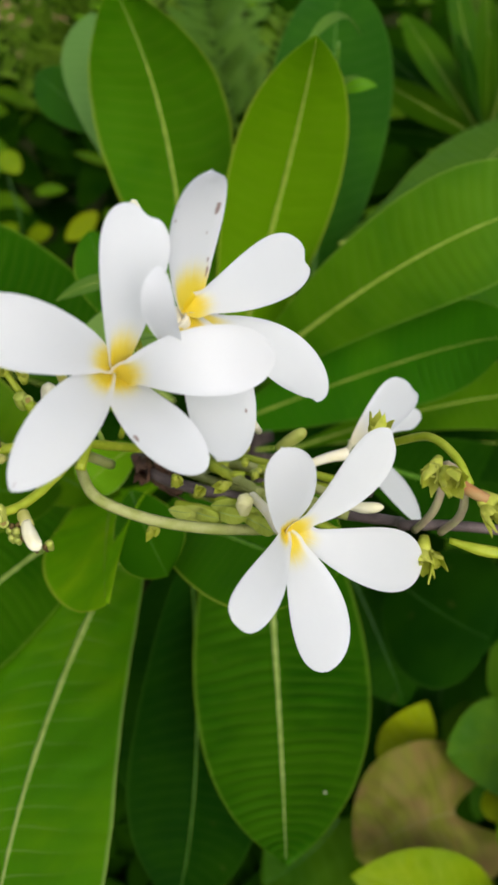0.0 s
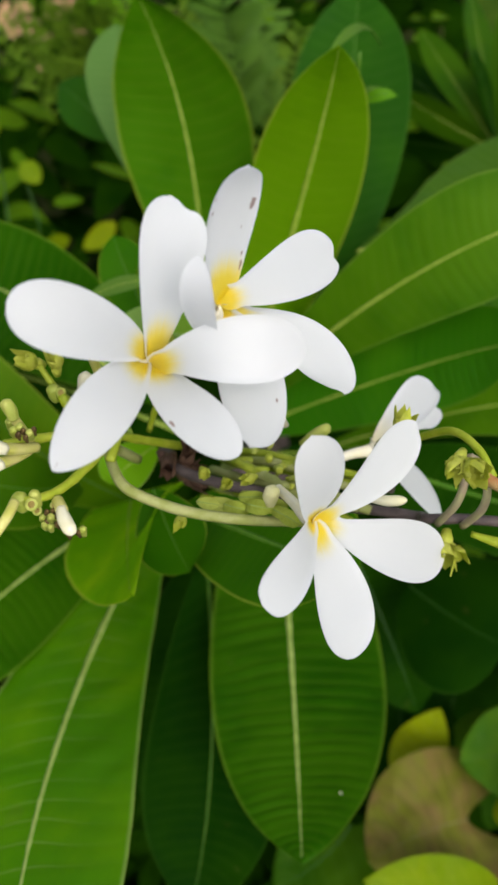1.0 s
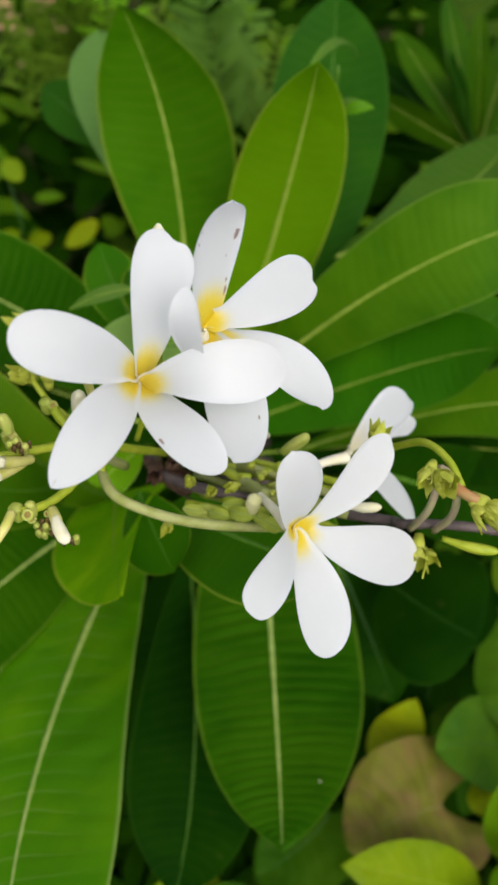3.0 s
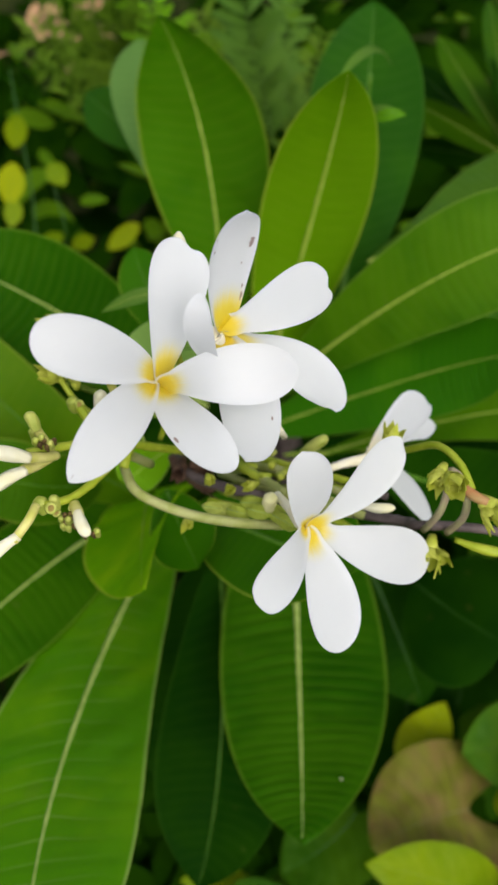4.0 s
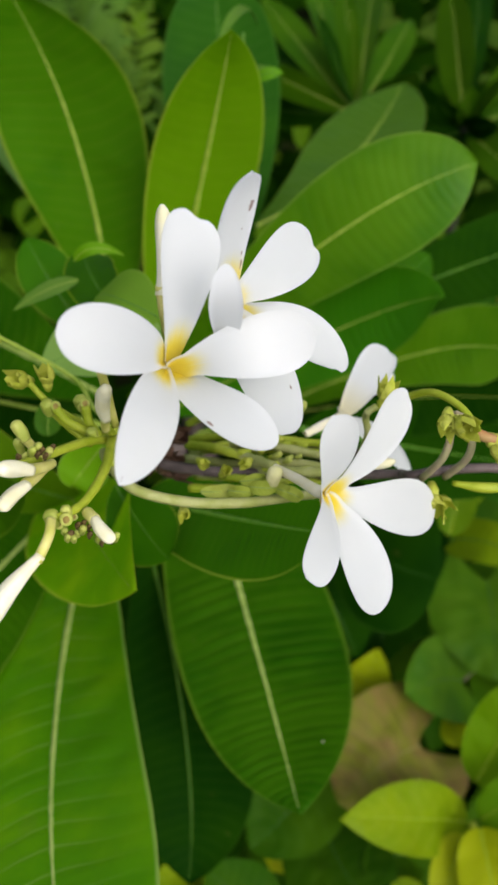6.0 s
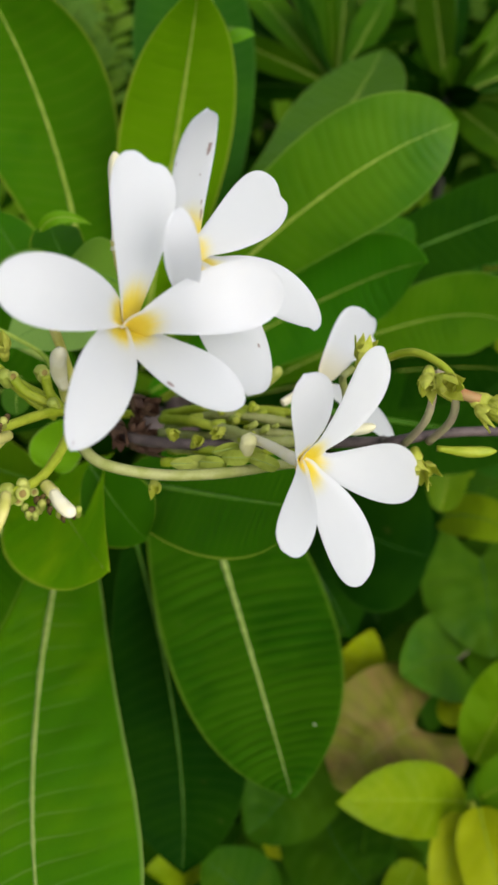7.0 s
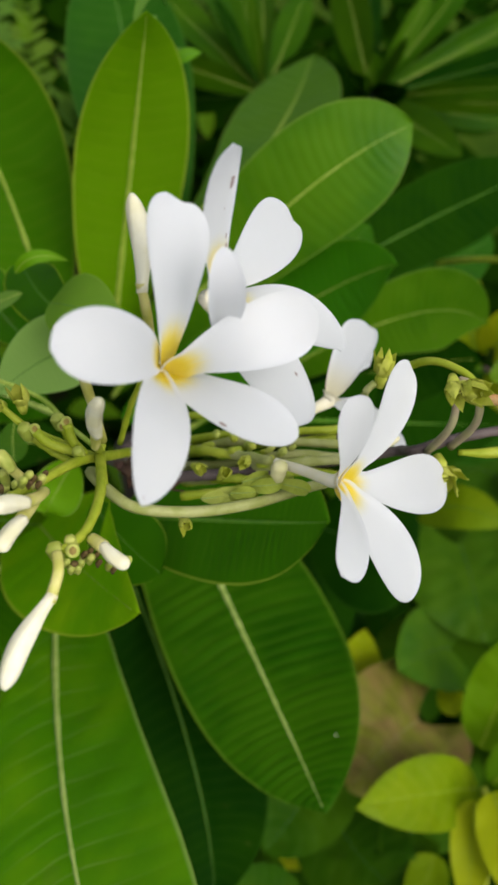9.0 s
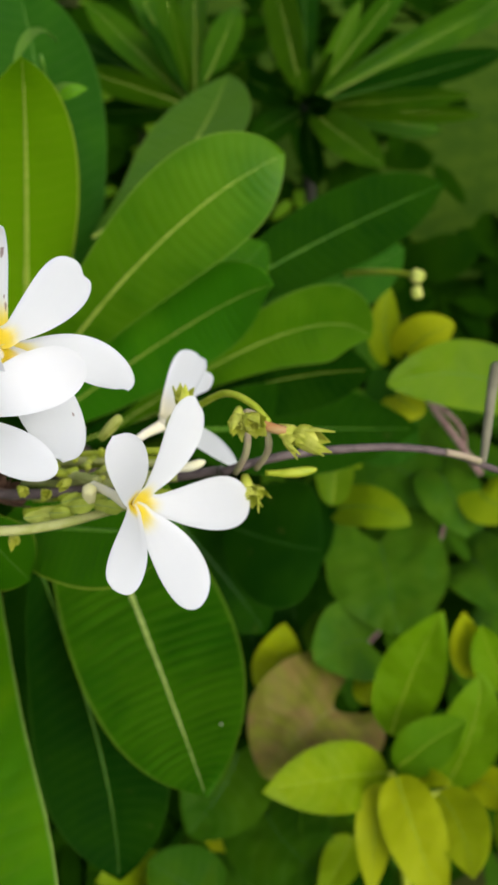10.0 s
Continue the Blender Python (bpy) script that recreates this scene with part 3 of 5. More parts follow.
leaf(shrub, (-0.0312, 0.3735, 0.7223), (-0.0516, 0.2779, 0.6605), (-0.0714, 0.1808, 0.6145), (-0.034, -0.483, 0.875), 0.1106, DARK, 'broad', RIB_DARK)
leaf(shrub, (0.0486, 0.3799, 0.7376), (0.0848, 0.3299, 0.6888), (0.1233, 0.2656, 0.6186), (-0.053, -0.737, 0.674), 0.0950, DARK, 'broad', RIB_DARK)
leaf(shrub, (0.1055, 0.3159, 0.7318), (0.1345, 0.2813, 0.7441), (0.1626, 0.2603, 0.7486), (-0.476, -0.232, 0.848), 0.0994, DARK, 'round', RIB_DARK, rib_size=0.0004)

SPOT_TOP = petal_material("petal_bruised", ((0.78, 0.56, 0.046), (0.88, 0.17, 0.030), (-0.80, 0.55, 0.018), (-0.85, 0.66, 0.013), (0.55, 0.40, 0.013), (0.82, 0.24, 0.016)))
SPOT_LOW = petal_material("petal_spotted", ((0.82, 0.56, 0.032),))
SPOT_SIDE = petal_material("petal_flecked", ((-0.72, 0.72, 0.022),))
CREAM = petal_material("petal_cream_outside", heart=None, through=0.58)
SPOT_TIP = petal_material("petal_tip_worn", ((0.1, 0.97, 0.022),))
flower(shrub, (-0.0336, 0.1530, 1.1341), (0.361, -0.546, 0.756), (-0.0318, 0.1800, 1.1050), [
    ((-0.0340, 0.1558, 1.1330), (-0.0424, 0.1410, 1.1576), (-0.0600, 0.1341, 1.1696), (0.101, -0.586, 0.804), 0.0163, 0.1, PETAL, (0.65, 3.43, 0.43), -0.048, 0),
    ((-0.0334, 0.1541, 1.1315), (-0.0277, 0.1575, 1.1600), (-0.0248, 0.1682, 1.1734), (0.422, -0.770, 0.479), 0.0165, 0.1, PETAL, (0.58, 4.20, 0.52), 0.053, 0.09),
    ((-0.0341, 0.1535, 1.1310), (-0.0145, 0.1437, 1.1467), (0.0072, 0.1514, 1.1398), (0.169, -0.731, 0.661), 0.0168, 0.08, PETAL, (0.81, 2.81, 0.55), 0.002, 0),
    ((-0.0340, 0.1550, 1.1318), (-0.0234, 0.1352, 1.1358), (-0.0094, 0.1231, 1.1326), (0.415, -0.560, 0.717), 0.0142, 0.1, SPOT_LOW, (0.49, 2.13, 0.50), -0.020, 0),
    ((-0.0350, 0.1548, 1.1325), (-0.0401, 0.1293, 1.1445), (-0.0508, 0.1095, 1.1435), (0.400, -0.479, 0.781), 0.0148, 0.1, SPOT_TIP, (0.62, 2.38, 0.68), 0.008, 0),
], 'open white flower with a yellow heart')
flower(shrub, (-0.0151, 0.1626, 1.1441), (0.736, -0.459, 0.497), (0.0036, 0.1724, 1.0847), [
    ((-0.0150, 0.1652, 1.1417), (-0.0125, 0.1720, 1.1655), (-0.0074, 0.1726, 1.1787), (0.708, -0.463, 0.534), 0.0171, 0.12, SPOT_TOP, (0.33, 2.08, 0.51), 0.026, 0),
    ((-0.0166, 0.1649, 1.1435), (-0.0006, 0.1762, 1.1426), (0.0162, 0.1942, 1.1389), (0.234, -0.639, 0.732), 0.0167, 0.12, PETAL, (0.85, 3.90, 0.46), 0.049, 0.14),
    ((-0.0172, 0.1633, 1.1419), (0.0065, 0.1685, 1.1264), (0.0198, 0.1586, 1.1151), (0.684, -0.563, 0.463), 0.0164, 0.12, PETAL, (0.84, 3.44, 0.51), 0.022, 0.05),
    ((-0.0171, 0.1640, 1.1429), (-0.0083, 0.1551, 1.1304), (-0.0068, 0.1288, 1.1287), (0.275, -0.486, 0.829), 0.0188, 0.12, SPOT_SIDE, (0.62, 3.37, 0.44), -0.005, 0),
    ((-0.0170, 0.1571, 1.1363), (-0.0195, 0.1456, 1.1596), (-0.0187, 0.1490, 1.1717), (-0.161, -0.607, 0.778), 0.0086, 0.1, PETAL_PLAIN, (0.48, 1.75, 0.55), 0.038, 0),
], 'bruised white flower with a yellow heart')
flower(shrub, (0.0115, 0.1340, 1.0876), (0.721, -0.585, 0.372), (0.0015, 0.1587, 1.0691), [
    ((0.0109, 0.1356, 1.0861), (0.0111, 0.1311, 1.1096), (0.0087, 0.1328, 1.1274), (0.223, -0.508, 0.832), 0.0147, 0.12, SHY, (0.43, 2.95, 0.46), 0.025, 0),
    ((0.0107, 0.1348, 1.0857), (0.0262, 0.1407, 1.0967), (0.0402, 0.1557, 1.1064), (0.561, -0.694, 0.451), 0.0159, 0.12, PETAL, (1.03, 4.21, 0.66), 0.007, 0.05),
    ((0.0098, 0.1359, 1.0867), (0.0307, 0.1341, 1.0761), (0.0539, 0.1394, 1.0596), (0.462, -0.611, 0.643), 0.0190, 0.1, PETAL, (1.02, 3.99, 0.55), 0.007, 0),
    ((0.0095, 0.1356, 1.0864), (0.0191, 0.1175, 1.0774), (0.0215, 0.1023, 1.0641), (0.432, -0.479, 0.764), 0.0190, 0.1, PETAL, (0.77, 3.14, 0.60), 0.038, 0),
    ((0.0106, 0.1351, 1.0860), (0.0056, 0.1157, 1.0948), (-0.0034, 0.1015, 1.0965), (0.417, -0.603, 0.680), 0.0145, 0.1, SHY, (0.60, 3.66, 0.32), -0.017, 0),
], 'open white flower with a yellow heart', flare=0.0005, mouth=0.0034)
flower(shrub, (0.0398, 0.1966, 1.0456), (0.700, 0.480, 0.530), (0.0215, 0.1895, 1.0440), [
    ((0.0380, 0.1955, 1.0445), (0.0483, 0.2038, 1.0535), (0.0580, 0.2120, 1.0625), (-0.250, -0.580, 0.780), 0.0145, 0.15, CREAM, (0.42, 7.00, 0.35), 0.000, 0.06),
    ((0.0390, 0.1965, 1.0440), (0.0531, 0.2061, 1.0480), (0.0659, 0.2150, 1.0370), (-0.235, -0.631, 0.739), 0.0092, 0.2, PETAL_BACK, (0.62, 3.40, 0.50), 0.000, 0),
    ((0.0390, 0.1950, 1.0425), (0.0511, 0.1869, 1.0381), (0.0625, 0.1745, 1.0277), (-0.270, -0.557, 0.785), 0.0085, 0.2, PETAL_BACK, (0.51, 2.34, 0.67), 0.008, 0),
], 'half-open white flower seen from the side', flare=0.0012, mouth=0.0042)
stalk('flower_stem', [(-0.0440, 0.2187, 1.0141), (-0.0351, 0.1943, 1.0321), (-0.0196, 0.1837, 1.0380), (-0.0032, 0.1784, 1.0396), (0.0236, 0.1722, 1.0405), (0.0500, 0.1642, 1.0457), (0.0502, 0.1545, 1.0586), (0.0654, 0.1524, 1.0613), (0.0855, 0.1504, 1.0597), (0.1192, 0.1473, 1.0500), (0.1433, 0.1413, 1.0414), (0.1609, 0.1351, 1.0308), (0.1966, 0.1238, 1.0106)], 0.0022, 0.0013, BARK, shrub, 'purplish brown flower stem', knots=0.1)
tuft(shrub, (-0.0414, 0.2007, 1.0313), (0.528, -0.806, 0.269), 0.0086, 6, SCAR)
tuft(shrub, (-0.0371, 0.1973, 1.0287), (0.710, -0.566, 0.419), 0.0086, 6, SCAR)
tuft(shrub, (-0.0324, 0.1952, 1.0271), (0.633, -0.167, 0.756), 0.0086, 6, SCAR)
tuft(shrub, (-0.0384, 0.2000, 1.0308), (-0.057, -0.969, 0.239), 0.0086, 6, SCAR)
tuft(shrub, (-0.0303, 0.1932, 1.0255), (0.751, -0.473, 0.460), 0.0086, 6, SCAR)
tuft(shrub, (-0.0345, 0.1983, 1.0295), (0.519, -0.072, 0.852), 0.0086, 6, SCAR)
stalk('pedicel', [(-0.0503, 0.1942, 1.0383), (-0.0551, 0.1781, 1.0651), (-0.0517, 0.1635, 1.0727), (-0.0455, 0.1544, 1.0736), (-0.0297, 0.1489, 1.0711), (-0.0132, 0.1460, 1.0706), (-0.0008, 0.1491, 1.0648), (0.0086, 0.1504, 1.0626), (0.0171, 0.1515, 1.0601)], 0.0019, 0.0017, STALK_PALE, shrub, 'curved pale green flower stalk')
stalk('pedicel', [(-0.0187, 0.2264, 1.0018), (-0.0022, 0.2008, 1.0332), (0.0368, 0.1825, 1.0420)], 0.0017, 0.0015, STALK, shrub, knots=0.22)
stalk('pedicel', [(-0.0192, 0.2159, 1.0056), (-0.0002, 0.1925, 1.0391), (0.0339, 0.1760, 1.0422)], 0.0018, 0.0016, STALK_PALE, shrub, knots=0.22)
stalk('pedicel', [(-0.0192, 0.1992, 1.0163), (0.0066, 0.1741, 1.0449), (0.0294, 0.1647, 1.0500)], 0.0019, 0.0016, STALK_PALE, shrub, knots=0.22)
stalk('pedicel', [(-0.0205, 0.2193, 1.0076), (-0.0123, 0.1937, 1.0368), (-0.0038, 0.1836, 1.0432)], 0.0019, 0.0015, STALK, shrub, knots=0.22)
stalk('pedicel', [(-0.0210, 0.1926, 1.0225), (-0.0098, 0.1786, 1.0381), (-0.0014, 0.1725, 1.0417)], 0.0019, 0.0016, STALK, shrub, knots=0.22)
stalk('pedicel', [(-0.0257, 0.1792, 1.0343), (-0.0118, 0.1729, 1.0392), (0.0008, 0.1673, 1.0442)], 0.0017, 0.0014, STALK, shrub, knots=0.22)
stalk('pedicel', [(0.0158, 0.1995, 1.0258), (0.0298, 0.1889, 1.0334), (0.0445, 0.1812, 1.0375)], 0.0019, 0.0016, BARK, shrub)
stalk('pedicel', [(-0.0168, 0.2434, 0.9917), (-0.0102, 0.2274, 1.0160), (-0.0008, 0.2189, 1.0238)], 0.0017, 0.0014, STALK, shrub, knots=0.22)
stalk('pedicel', [(-0.0118, 0.1992, 1.0295), (-0.0037, 0.1839, 1.0434), (0.0043, 0.1706, 1.0531)], 0.0018, 0.0017, STALK_PALE, shrub, knots=0.22)
stalk('pedicel', [(-0.0329, 0.2086, 1.0278), (-0.0474, 0.1835, 1.0636), (-0.0587, 0.1688, 1.0850), (-0.0734, 0.1563, 1.0963), (-0.0798, 0.1529, 1.0986)], 0.0017, 0.0013, STALK, shrub, knots=0.12)
stalk('pedicel', [(-0.0513, 0.1741, 1.0787), (-0.0552, 0.1526, 1.0904), (-0.0620, 0.1383, 1.0958), (-0.0693, 0.1310, 1.1007)], 0.0016, 0.0012, STALK, shrub, knots=0.12)
stalk('pedicel', [(-0.0520, 0.1787, 1.0707), (-0.0622, 0.1803, 1.0818), (-0.0700, 0.1834, 1.0886), (-0.0765, 0.1886, 1.0972)], 0.0013, 0.0010, STALK, shrub, knots=0.12)
stalk('pedicel', [(-0.0484, 0.1837, 1.0636), (-0.0572, 0.2064, 1.0567), (-0.0633, 0.2339, 1.0424), (-0.0802, 0.2518, 1.0420), (-0.0968, 0.2681, 1.0405)], 0.0009, 0.0008, RIB, shrub, knots=0.08)
stalk('pedicel', [(-0.0512, 0.1750, 1.0793), (-0.0530, 0.1635, 1.0980)], 0.0014, 0.0014, STALK, shrub)
stalk('pedicel', [(-0.0348, 0.1966, 1.0524), (-0.0317, 0.1879, 1.0914), (-0.0314, 0.1766, 1.1225), (-0.0325, 0.1734, 1.1368)], 0.0015, 0.0012, STALK, shrub)
stalk('pedicel', [(-0.0318, 0.1795, 1.1056), (-0.0375, 0.1850, 1.0850), (-0.0430, 0.1870, 1.0640)], 0.0009, 0.0010, STALK, shrub, knots=0.22)
stalk('bud_neck', [(-0.0315, 0.1736, 1.1259), (-0.0322, 0.1719, 1.1358), (-0.0325, 0.1745, 1.1432)], 0.0012, 0.0014, NECK, shrub)
bud(shrub, (-0.0326, 0.1730, 1.1410), (-0.0288, 0.1904, 1.1583), 0.0028, BUD, label='long closed cream bud')
bud(shrub, (-0.0535, 0.1642, 1.1339), (-0.0550, 0.1614, 1.1482), 0.0027, BUD)
stalk('bud_neck', [(-0.0500, 0.1700, 1.0900), (-0.0515, 0.1670, 1.1150), (-0.0533, 0.1645, 1.1345)], 0.0013, 0.0015, NECK, shrub)
stalk('bud_neck', [(-0.0530, 0.1640, 1.0960), (-0.0528, 0.1605, 1.1040), (-0.0524, 0.1578, 1.1095)], 0.0014, 0.0017, NECK, shrub)
bud(shrub, (-0.0525, 0.1580, 1.1085), (-0.0508, 0.1516, 1.1300), 0.0022, BUD, plump=True)
stalk('bud_neck', [(-0.0710, 0.1284, 1.1042), (-0.0718, 0.1226, 1.1054), (-0.0757, 0.1164, 1.1031)], 0.0014, 0.0015, NECK, shrub)
bud(shrub, (-0.0745, 0.1178, 1.1038), (-0.0910, 0.1002, 1.0992), 0.0028, BUD, label='long cream bud about to open')
bud(shrub, (-0.0595, 0.1299, 1.0992), (-0.0550, 0.1214, 1.0993), 0.0020, BUD)
stalk('bud_neck', [(-0.0615, 0.1343, 1.0968), (-0.0592, 0.1294, 1.0988)], 0.0017, 0.0019, NECK, shrub)
stalk('bud_neck', [(-0.0699, 0.1519, 1.0986), (-0.0720, 0.1473, 1.1035), (-0.0758, 0.1418, 1.1105)], 0.0015, 0.0018, NECK, shrub)
bud(shrub, (-0.0748, 0.1420, 1.1100), (-0.0820, 0.1362, 1.1202), 0.0024, BUD, label='blunt cream bud')
stalk('bud_neck', [(-0.0721, 0.1510, 1.0979), (-0.0747, 0.1467, 1.1002), (-0.0775, 0.1412, 1.1044)], 0.0014, 0.0019, NECK, shrub)
bud(shrub, (-0.0768, 0.1412, 1.1045), (-0.0838, 0.1316, 1.1083), 0.0022, BUD)
stalk('bud_neck', [(-0.0724, 0.1560, 1.0960), (-0.0752, 0.1580, 1.1002), (-0.0771, 0.1592, 1.1039)], 0.0013, 0.0015, NECK, shrub)
bud(shrub, (-0.0765, 0.1582, 1.1031), (-0.0791, 0.1617, 1.1085), 0.0020, BUD_GREEN)
bud(shrub, (-0.0012, 0.1512, 1.0717), (-0.0004, 0.1508, 1.0799), 0.0025, PALE_BUD)
bud(shrub, (0.0406, 0.1424, 0.8119), (0.0394, 0.1412, 0.8193), 0.0005, BUD, label='pale fleck on the leaf', name='fleck')
bud(shrub, (-0.0710, 0.1321, 1.0957), (-0.0714, 0.1325, 1.1016), 0.0023, BUD_GREEN, name='young_bud')
bud(shrub, (-0.0666, 0.1327, 1.0967), (-0.0671, 0.1331, 1.1025), 0.0016, BUD_GREEN, name='young_bud')
bud(shrub, (-0.0704, 0.1810, 1.0867), (-0.0709, 0.1813, 1.0926), 0.0022, BUD_GREEN, name='young_bud')
bud(shrub, (-0.0601, 0.1890, 1.0772), (-0.0607, 0.1895, 1.0831), 0.0023, BUD_GREEN, name='young_bud')
bud(shrub, (-0.0572, 0.1713, 1.0814), (-0.0579, 0.1718, 1.0873), 0.0018, BUD_GREEN, name='young_bud')
bud(shrub, (-0.0793, 0.1615, 1.0937), (-0.0796, 0.1618, 1.0995), 0.0015, BUD_GREEN, name='young_bud')
tuft(shrub, (-0.0161, 0.1619, 1.0659), (0.349, -0.259, 0.901), 0.0051, 5, CALYX)
tuft(shrub, (-0.0069, 0.1636, 1.0684), (-0.493, -0.641, 0.588), 0.0051, 5, CALYX)
tuft(shrub, (-0.0232, 0.1664, 1.0683), (0.266, -0.805, 0.530), 0.0051, 5, CALYX)
stalk('pedicel', [(-0.0166, 0.2155, 1.0116), (0.0023, 0.1944, 1.0328), (0.0354, 0.1817, 1.0382)], 0.0017, 0.0016, STALK, shrub, knots=0.22)
stalk('pedicel', [(-0.0177, 0.2042, 1.0146), (-0.0002, 0.1812, 1.0341), (0.0211, 0.1694, 1.0398), (0.0328, 0.1630, 1.0385)], 0.0015, 0.0016, STALK, shrub, knots=0.22)
stalk('pedicel', [(-0.0262, 0.1981, 1.0193), (-0.0130, 0.1821, 1.0341), (-0.0020, 0.1766, 1.0388)], 0.0017, 0.0014, STALK_PALE, shrub, knots=0.22)
stalk('pedicel', [(-0.0237, 0.2071, 1.0151), (-0.0037, 0.1839, 1.0378), (0.0153, 0.1770, 1.0436), (0.0347, 0.1684, 1.0427)], 0.0017, 0.0016, STALK_PALE, shrub, knots=0.22)
stalk('node', [(-0.0148, 0.2038, 1.0235), (-0.0131, 0.2028, 1.0244), (-0.0110, 0.2028, 1.0238)], 0.0015, 0.0018, STALK, shrub)
stalk('node', [(-0.0112, 0.1988, 1.0322), (-0.0095, 0.1978, 1.0331), (-0.0075, 0.1978, 1.0325)], 0.0015, 0.0018, STALK, shrub)
stalk('node', [(0.0042, 0.1900, 1.0414), (0.0058, 0.1890, 1.0422), (0.0078, 0.1890, 1.0416)], 0.0015, 0.0018, STALK, shrub)
stalk('node', [(0.0111, 0.1878, 1.0417), (0.0126, 0.1868, 1.0425), (0.0147, 0.1869, 1.0420)], 0.0015, 0.0018, STALK, shrub)
stalk('node', [(-0.0051, 0.1853, 1.0440), (-0.0035, 0.1843, 1.0449), (-0.0016, 0.1843, 1.0443)], 0.0015, 0.0018, STALK, shrub)
stalk('node', [(0.0183, 0.1890, 1.0388), (0.0199, 0.1880, 1.0396), (0.0219, 0.1880, 1.0391)], 0.0015, 0.0018, STALK, shrub)
stalk('node', [(0.0021, 0.1759, 1.0450), (0.0037, 0.1750, 1.0459), (0.0056, 0.1750, 1.0453)], 0.0015, 0.0018, STALK, shrub)
stalk('node', [(0.0149, 0.1707, 1.0476), (0.0164, 0.1698, 1.0484), (0.0183, 0.1698, 1.0478)], 0.0015, 0.0018, STALK, shrub)
tuft(shrub, (-0.0314, 0.2022, 1.0433), (0.250, -0.849, 0.466), 0.0098, 7, SCAR)
tuft(shrub, (-0.0284, 0.1956, 1.0451), (0.441, -0.466, 0.767), 0.0086, 6, SCAR)
cup(shrub, (-0.0700, 0.1852, 1.0830), (-0.084, -0.533, 0.842), 0.0016)
cup(shrub, (-0.0600, 0.1836, 1.0846), (-0.042, -0.568, 0.822), 0.0016)
cup(shrub, (-0.0710, 0.1406, 1.0824), (-0.009, -0.530, 0.848), 0.0016)
cup(shrub, (-0.0569, 0.1710, 1.0822), (-0.015, -0.552, 0.834), 0.0012)
cup(shrub, (-0.0663, 0.1426, 1.0823), (0.007, -0.515, 0.857), 0.0013)
stalk('pedicel', [(-0.0586, 0.1785, 1.0701), (-0.0649, 0.1818, 1.0763), (-0.0695, 0.1843, 1.0825)], 0.0012, 0.0012, STALK, shrub, knots=0.2)
stalk('pedicel', [(-0.0564, 0.1792, 1.0712), (-0.0585, 0.1817, 1.0780), (-0.0598, 0.1830, 1.0841)], 0.0012, 0.0012, STALK, shrub, knots=0.2)
stalk('pedicel', [(-0.0531, 0.1658, 1.0739), (-0.0509, 0.1767, 1.0765), (-0.0504, 0.1751, 1.0811)], 0.0017, 0.0016, STALK, shrub)
bud(shrub, (-0.0700, 0.1406, 1.0765), (-0.0692, 0.1390, 1.0818), 0.0011, BUD_GREEN, name='dried_bud')
bud(shrub, (-0.0682, 0.1394, 1.0762), (-0.0674, 0.1378, 1.0814), 0.0011, DRIED, name='dried_bud')
bud(shrub, (-0.0660, 0.1392, 1.0766), (-0.0654, 0.1376, 1.0818), 0.0011, BUD_GREEN, name='dried_bud')
bud(shrub, (-0.0675, 0.1381, 1.0754), (-0.0667, 0.1365, 1.0807), 0.0011, BUD_GREEN, name='dried_bud')
bud(shrub, (-0.0693, 0.1387, 1.0754), (-0.0685, 0.1371, 1.0807), 0.0011, BUD_GREEN, name='dried_bud')
bud(shrub, (-0.0650, 0.1402, 1.0776), (-0.0643, 0.1386, 1.0828), 0.0011, BUD_GREEN, name='dried_bud')
bud(shrub, (-0.0829, 0.1748, 1.0723), (-0.0817, 0.1719, 1.0790), 0.0012, DRIED, name='dried_bud')
bud(shrub, (-0.0814, 0.1745, 1.0725), (-0.0802, 0.1716, 1.0793), 0.0012, BUD_GREEN, name='dried_bud')
bud(shrub, (-0.0785, 0.1743, 1.0731), (-0.0774, 0.1715, 1.0799), 0.0012, BUD_GREEN, name='dried_bud')
bud(shrub, (-0.0779, 0.1720, 1.0717), (-0.0767, 0.1692, 1.0785), 0.0012, BUD_GREEN, name='dried_bud')
bud(shrub, (-0.0811, 0.1723, 1.0711), (-0.0799, 0.1695, 1.0778), 0.0012, BUD_GREEN, name='dried_bud')
bud(shrub, (-0.0751, 0.1518, 1.1040), (-0.0736, 0.1490, 1.1104), 0.0012, BUD_GREEN, name='dried_bud')
bud(shrub, (-0.0736, 0.1509, 1.1034), (-0.0722, 0.1481, 1.1097), 0.0008, DRIED, name='dried_bud')
bud(shrub, (-0.0722, 0.1518, 1.1041), (-0.0708, 0.1489, 1.1104), 0.0008, DRIED, name='dried_bud')
bud(shrub, (-0.0703, 0.1512, 1.1037), (-0.0690, 0.1484, 1.1100), 0.0012, BUD_GREEN, name='dried_bud')
bud(shrub, (-0.0714, 0.1503, 1.1030), (-0.0700, 0.1475, 1.1094), 0.0008, DRIED, name='dried_bud')
bud(shrub, (-0.0691, 0.1520, 1.1043), (-0.0677, 0.1492, 1.1107), 0.0008, DRIED, name='dried_bud')
bud(shrub, (-0.0732, 0.1527, 1.1047), (-0.0718, 0.1498, 1.1110), 0.0012, BUD_GREEN, name='dried_bud')
bud(shrub, (-0.0633, 0.1334, 1.0904), (-0.0621, 0.1310, 1.0971), 0.0008, DRIED, name='dried_bud')
bud(shrub, (-0.0620, 0.1323, 1.0896), (-0.0608, 0.1299, 1.0963), 0.0008, DRIED, name='dried_bud')
bud(shrub, (-0.0638, 0.1320, 1.0893), (-0.0626, 0.1296, 1.0960), 0.0012, BUD_GREEN, name='dried_bud')
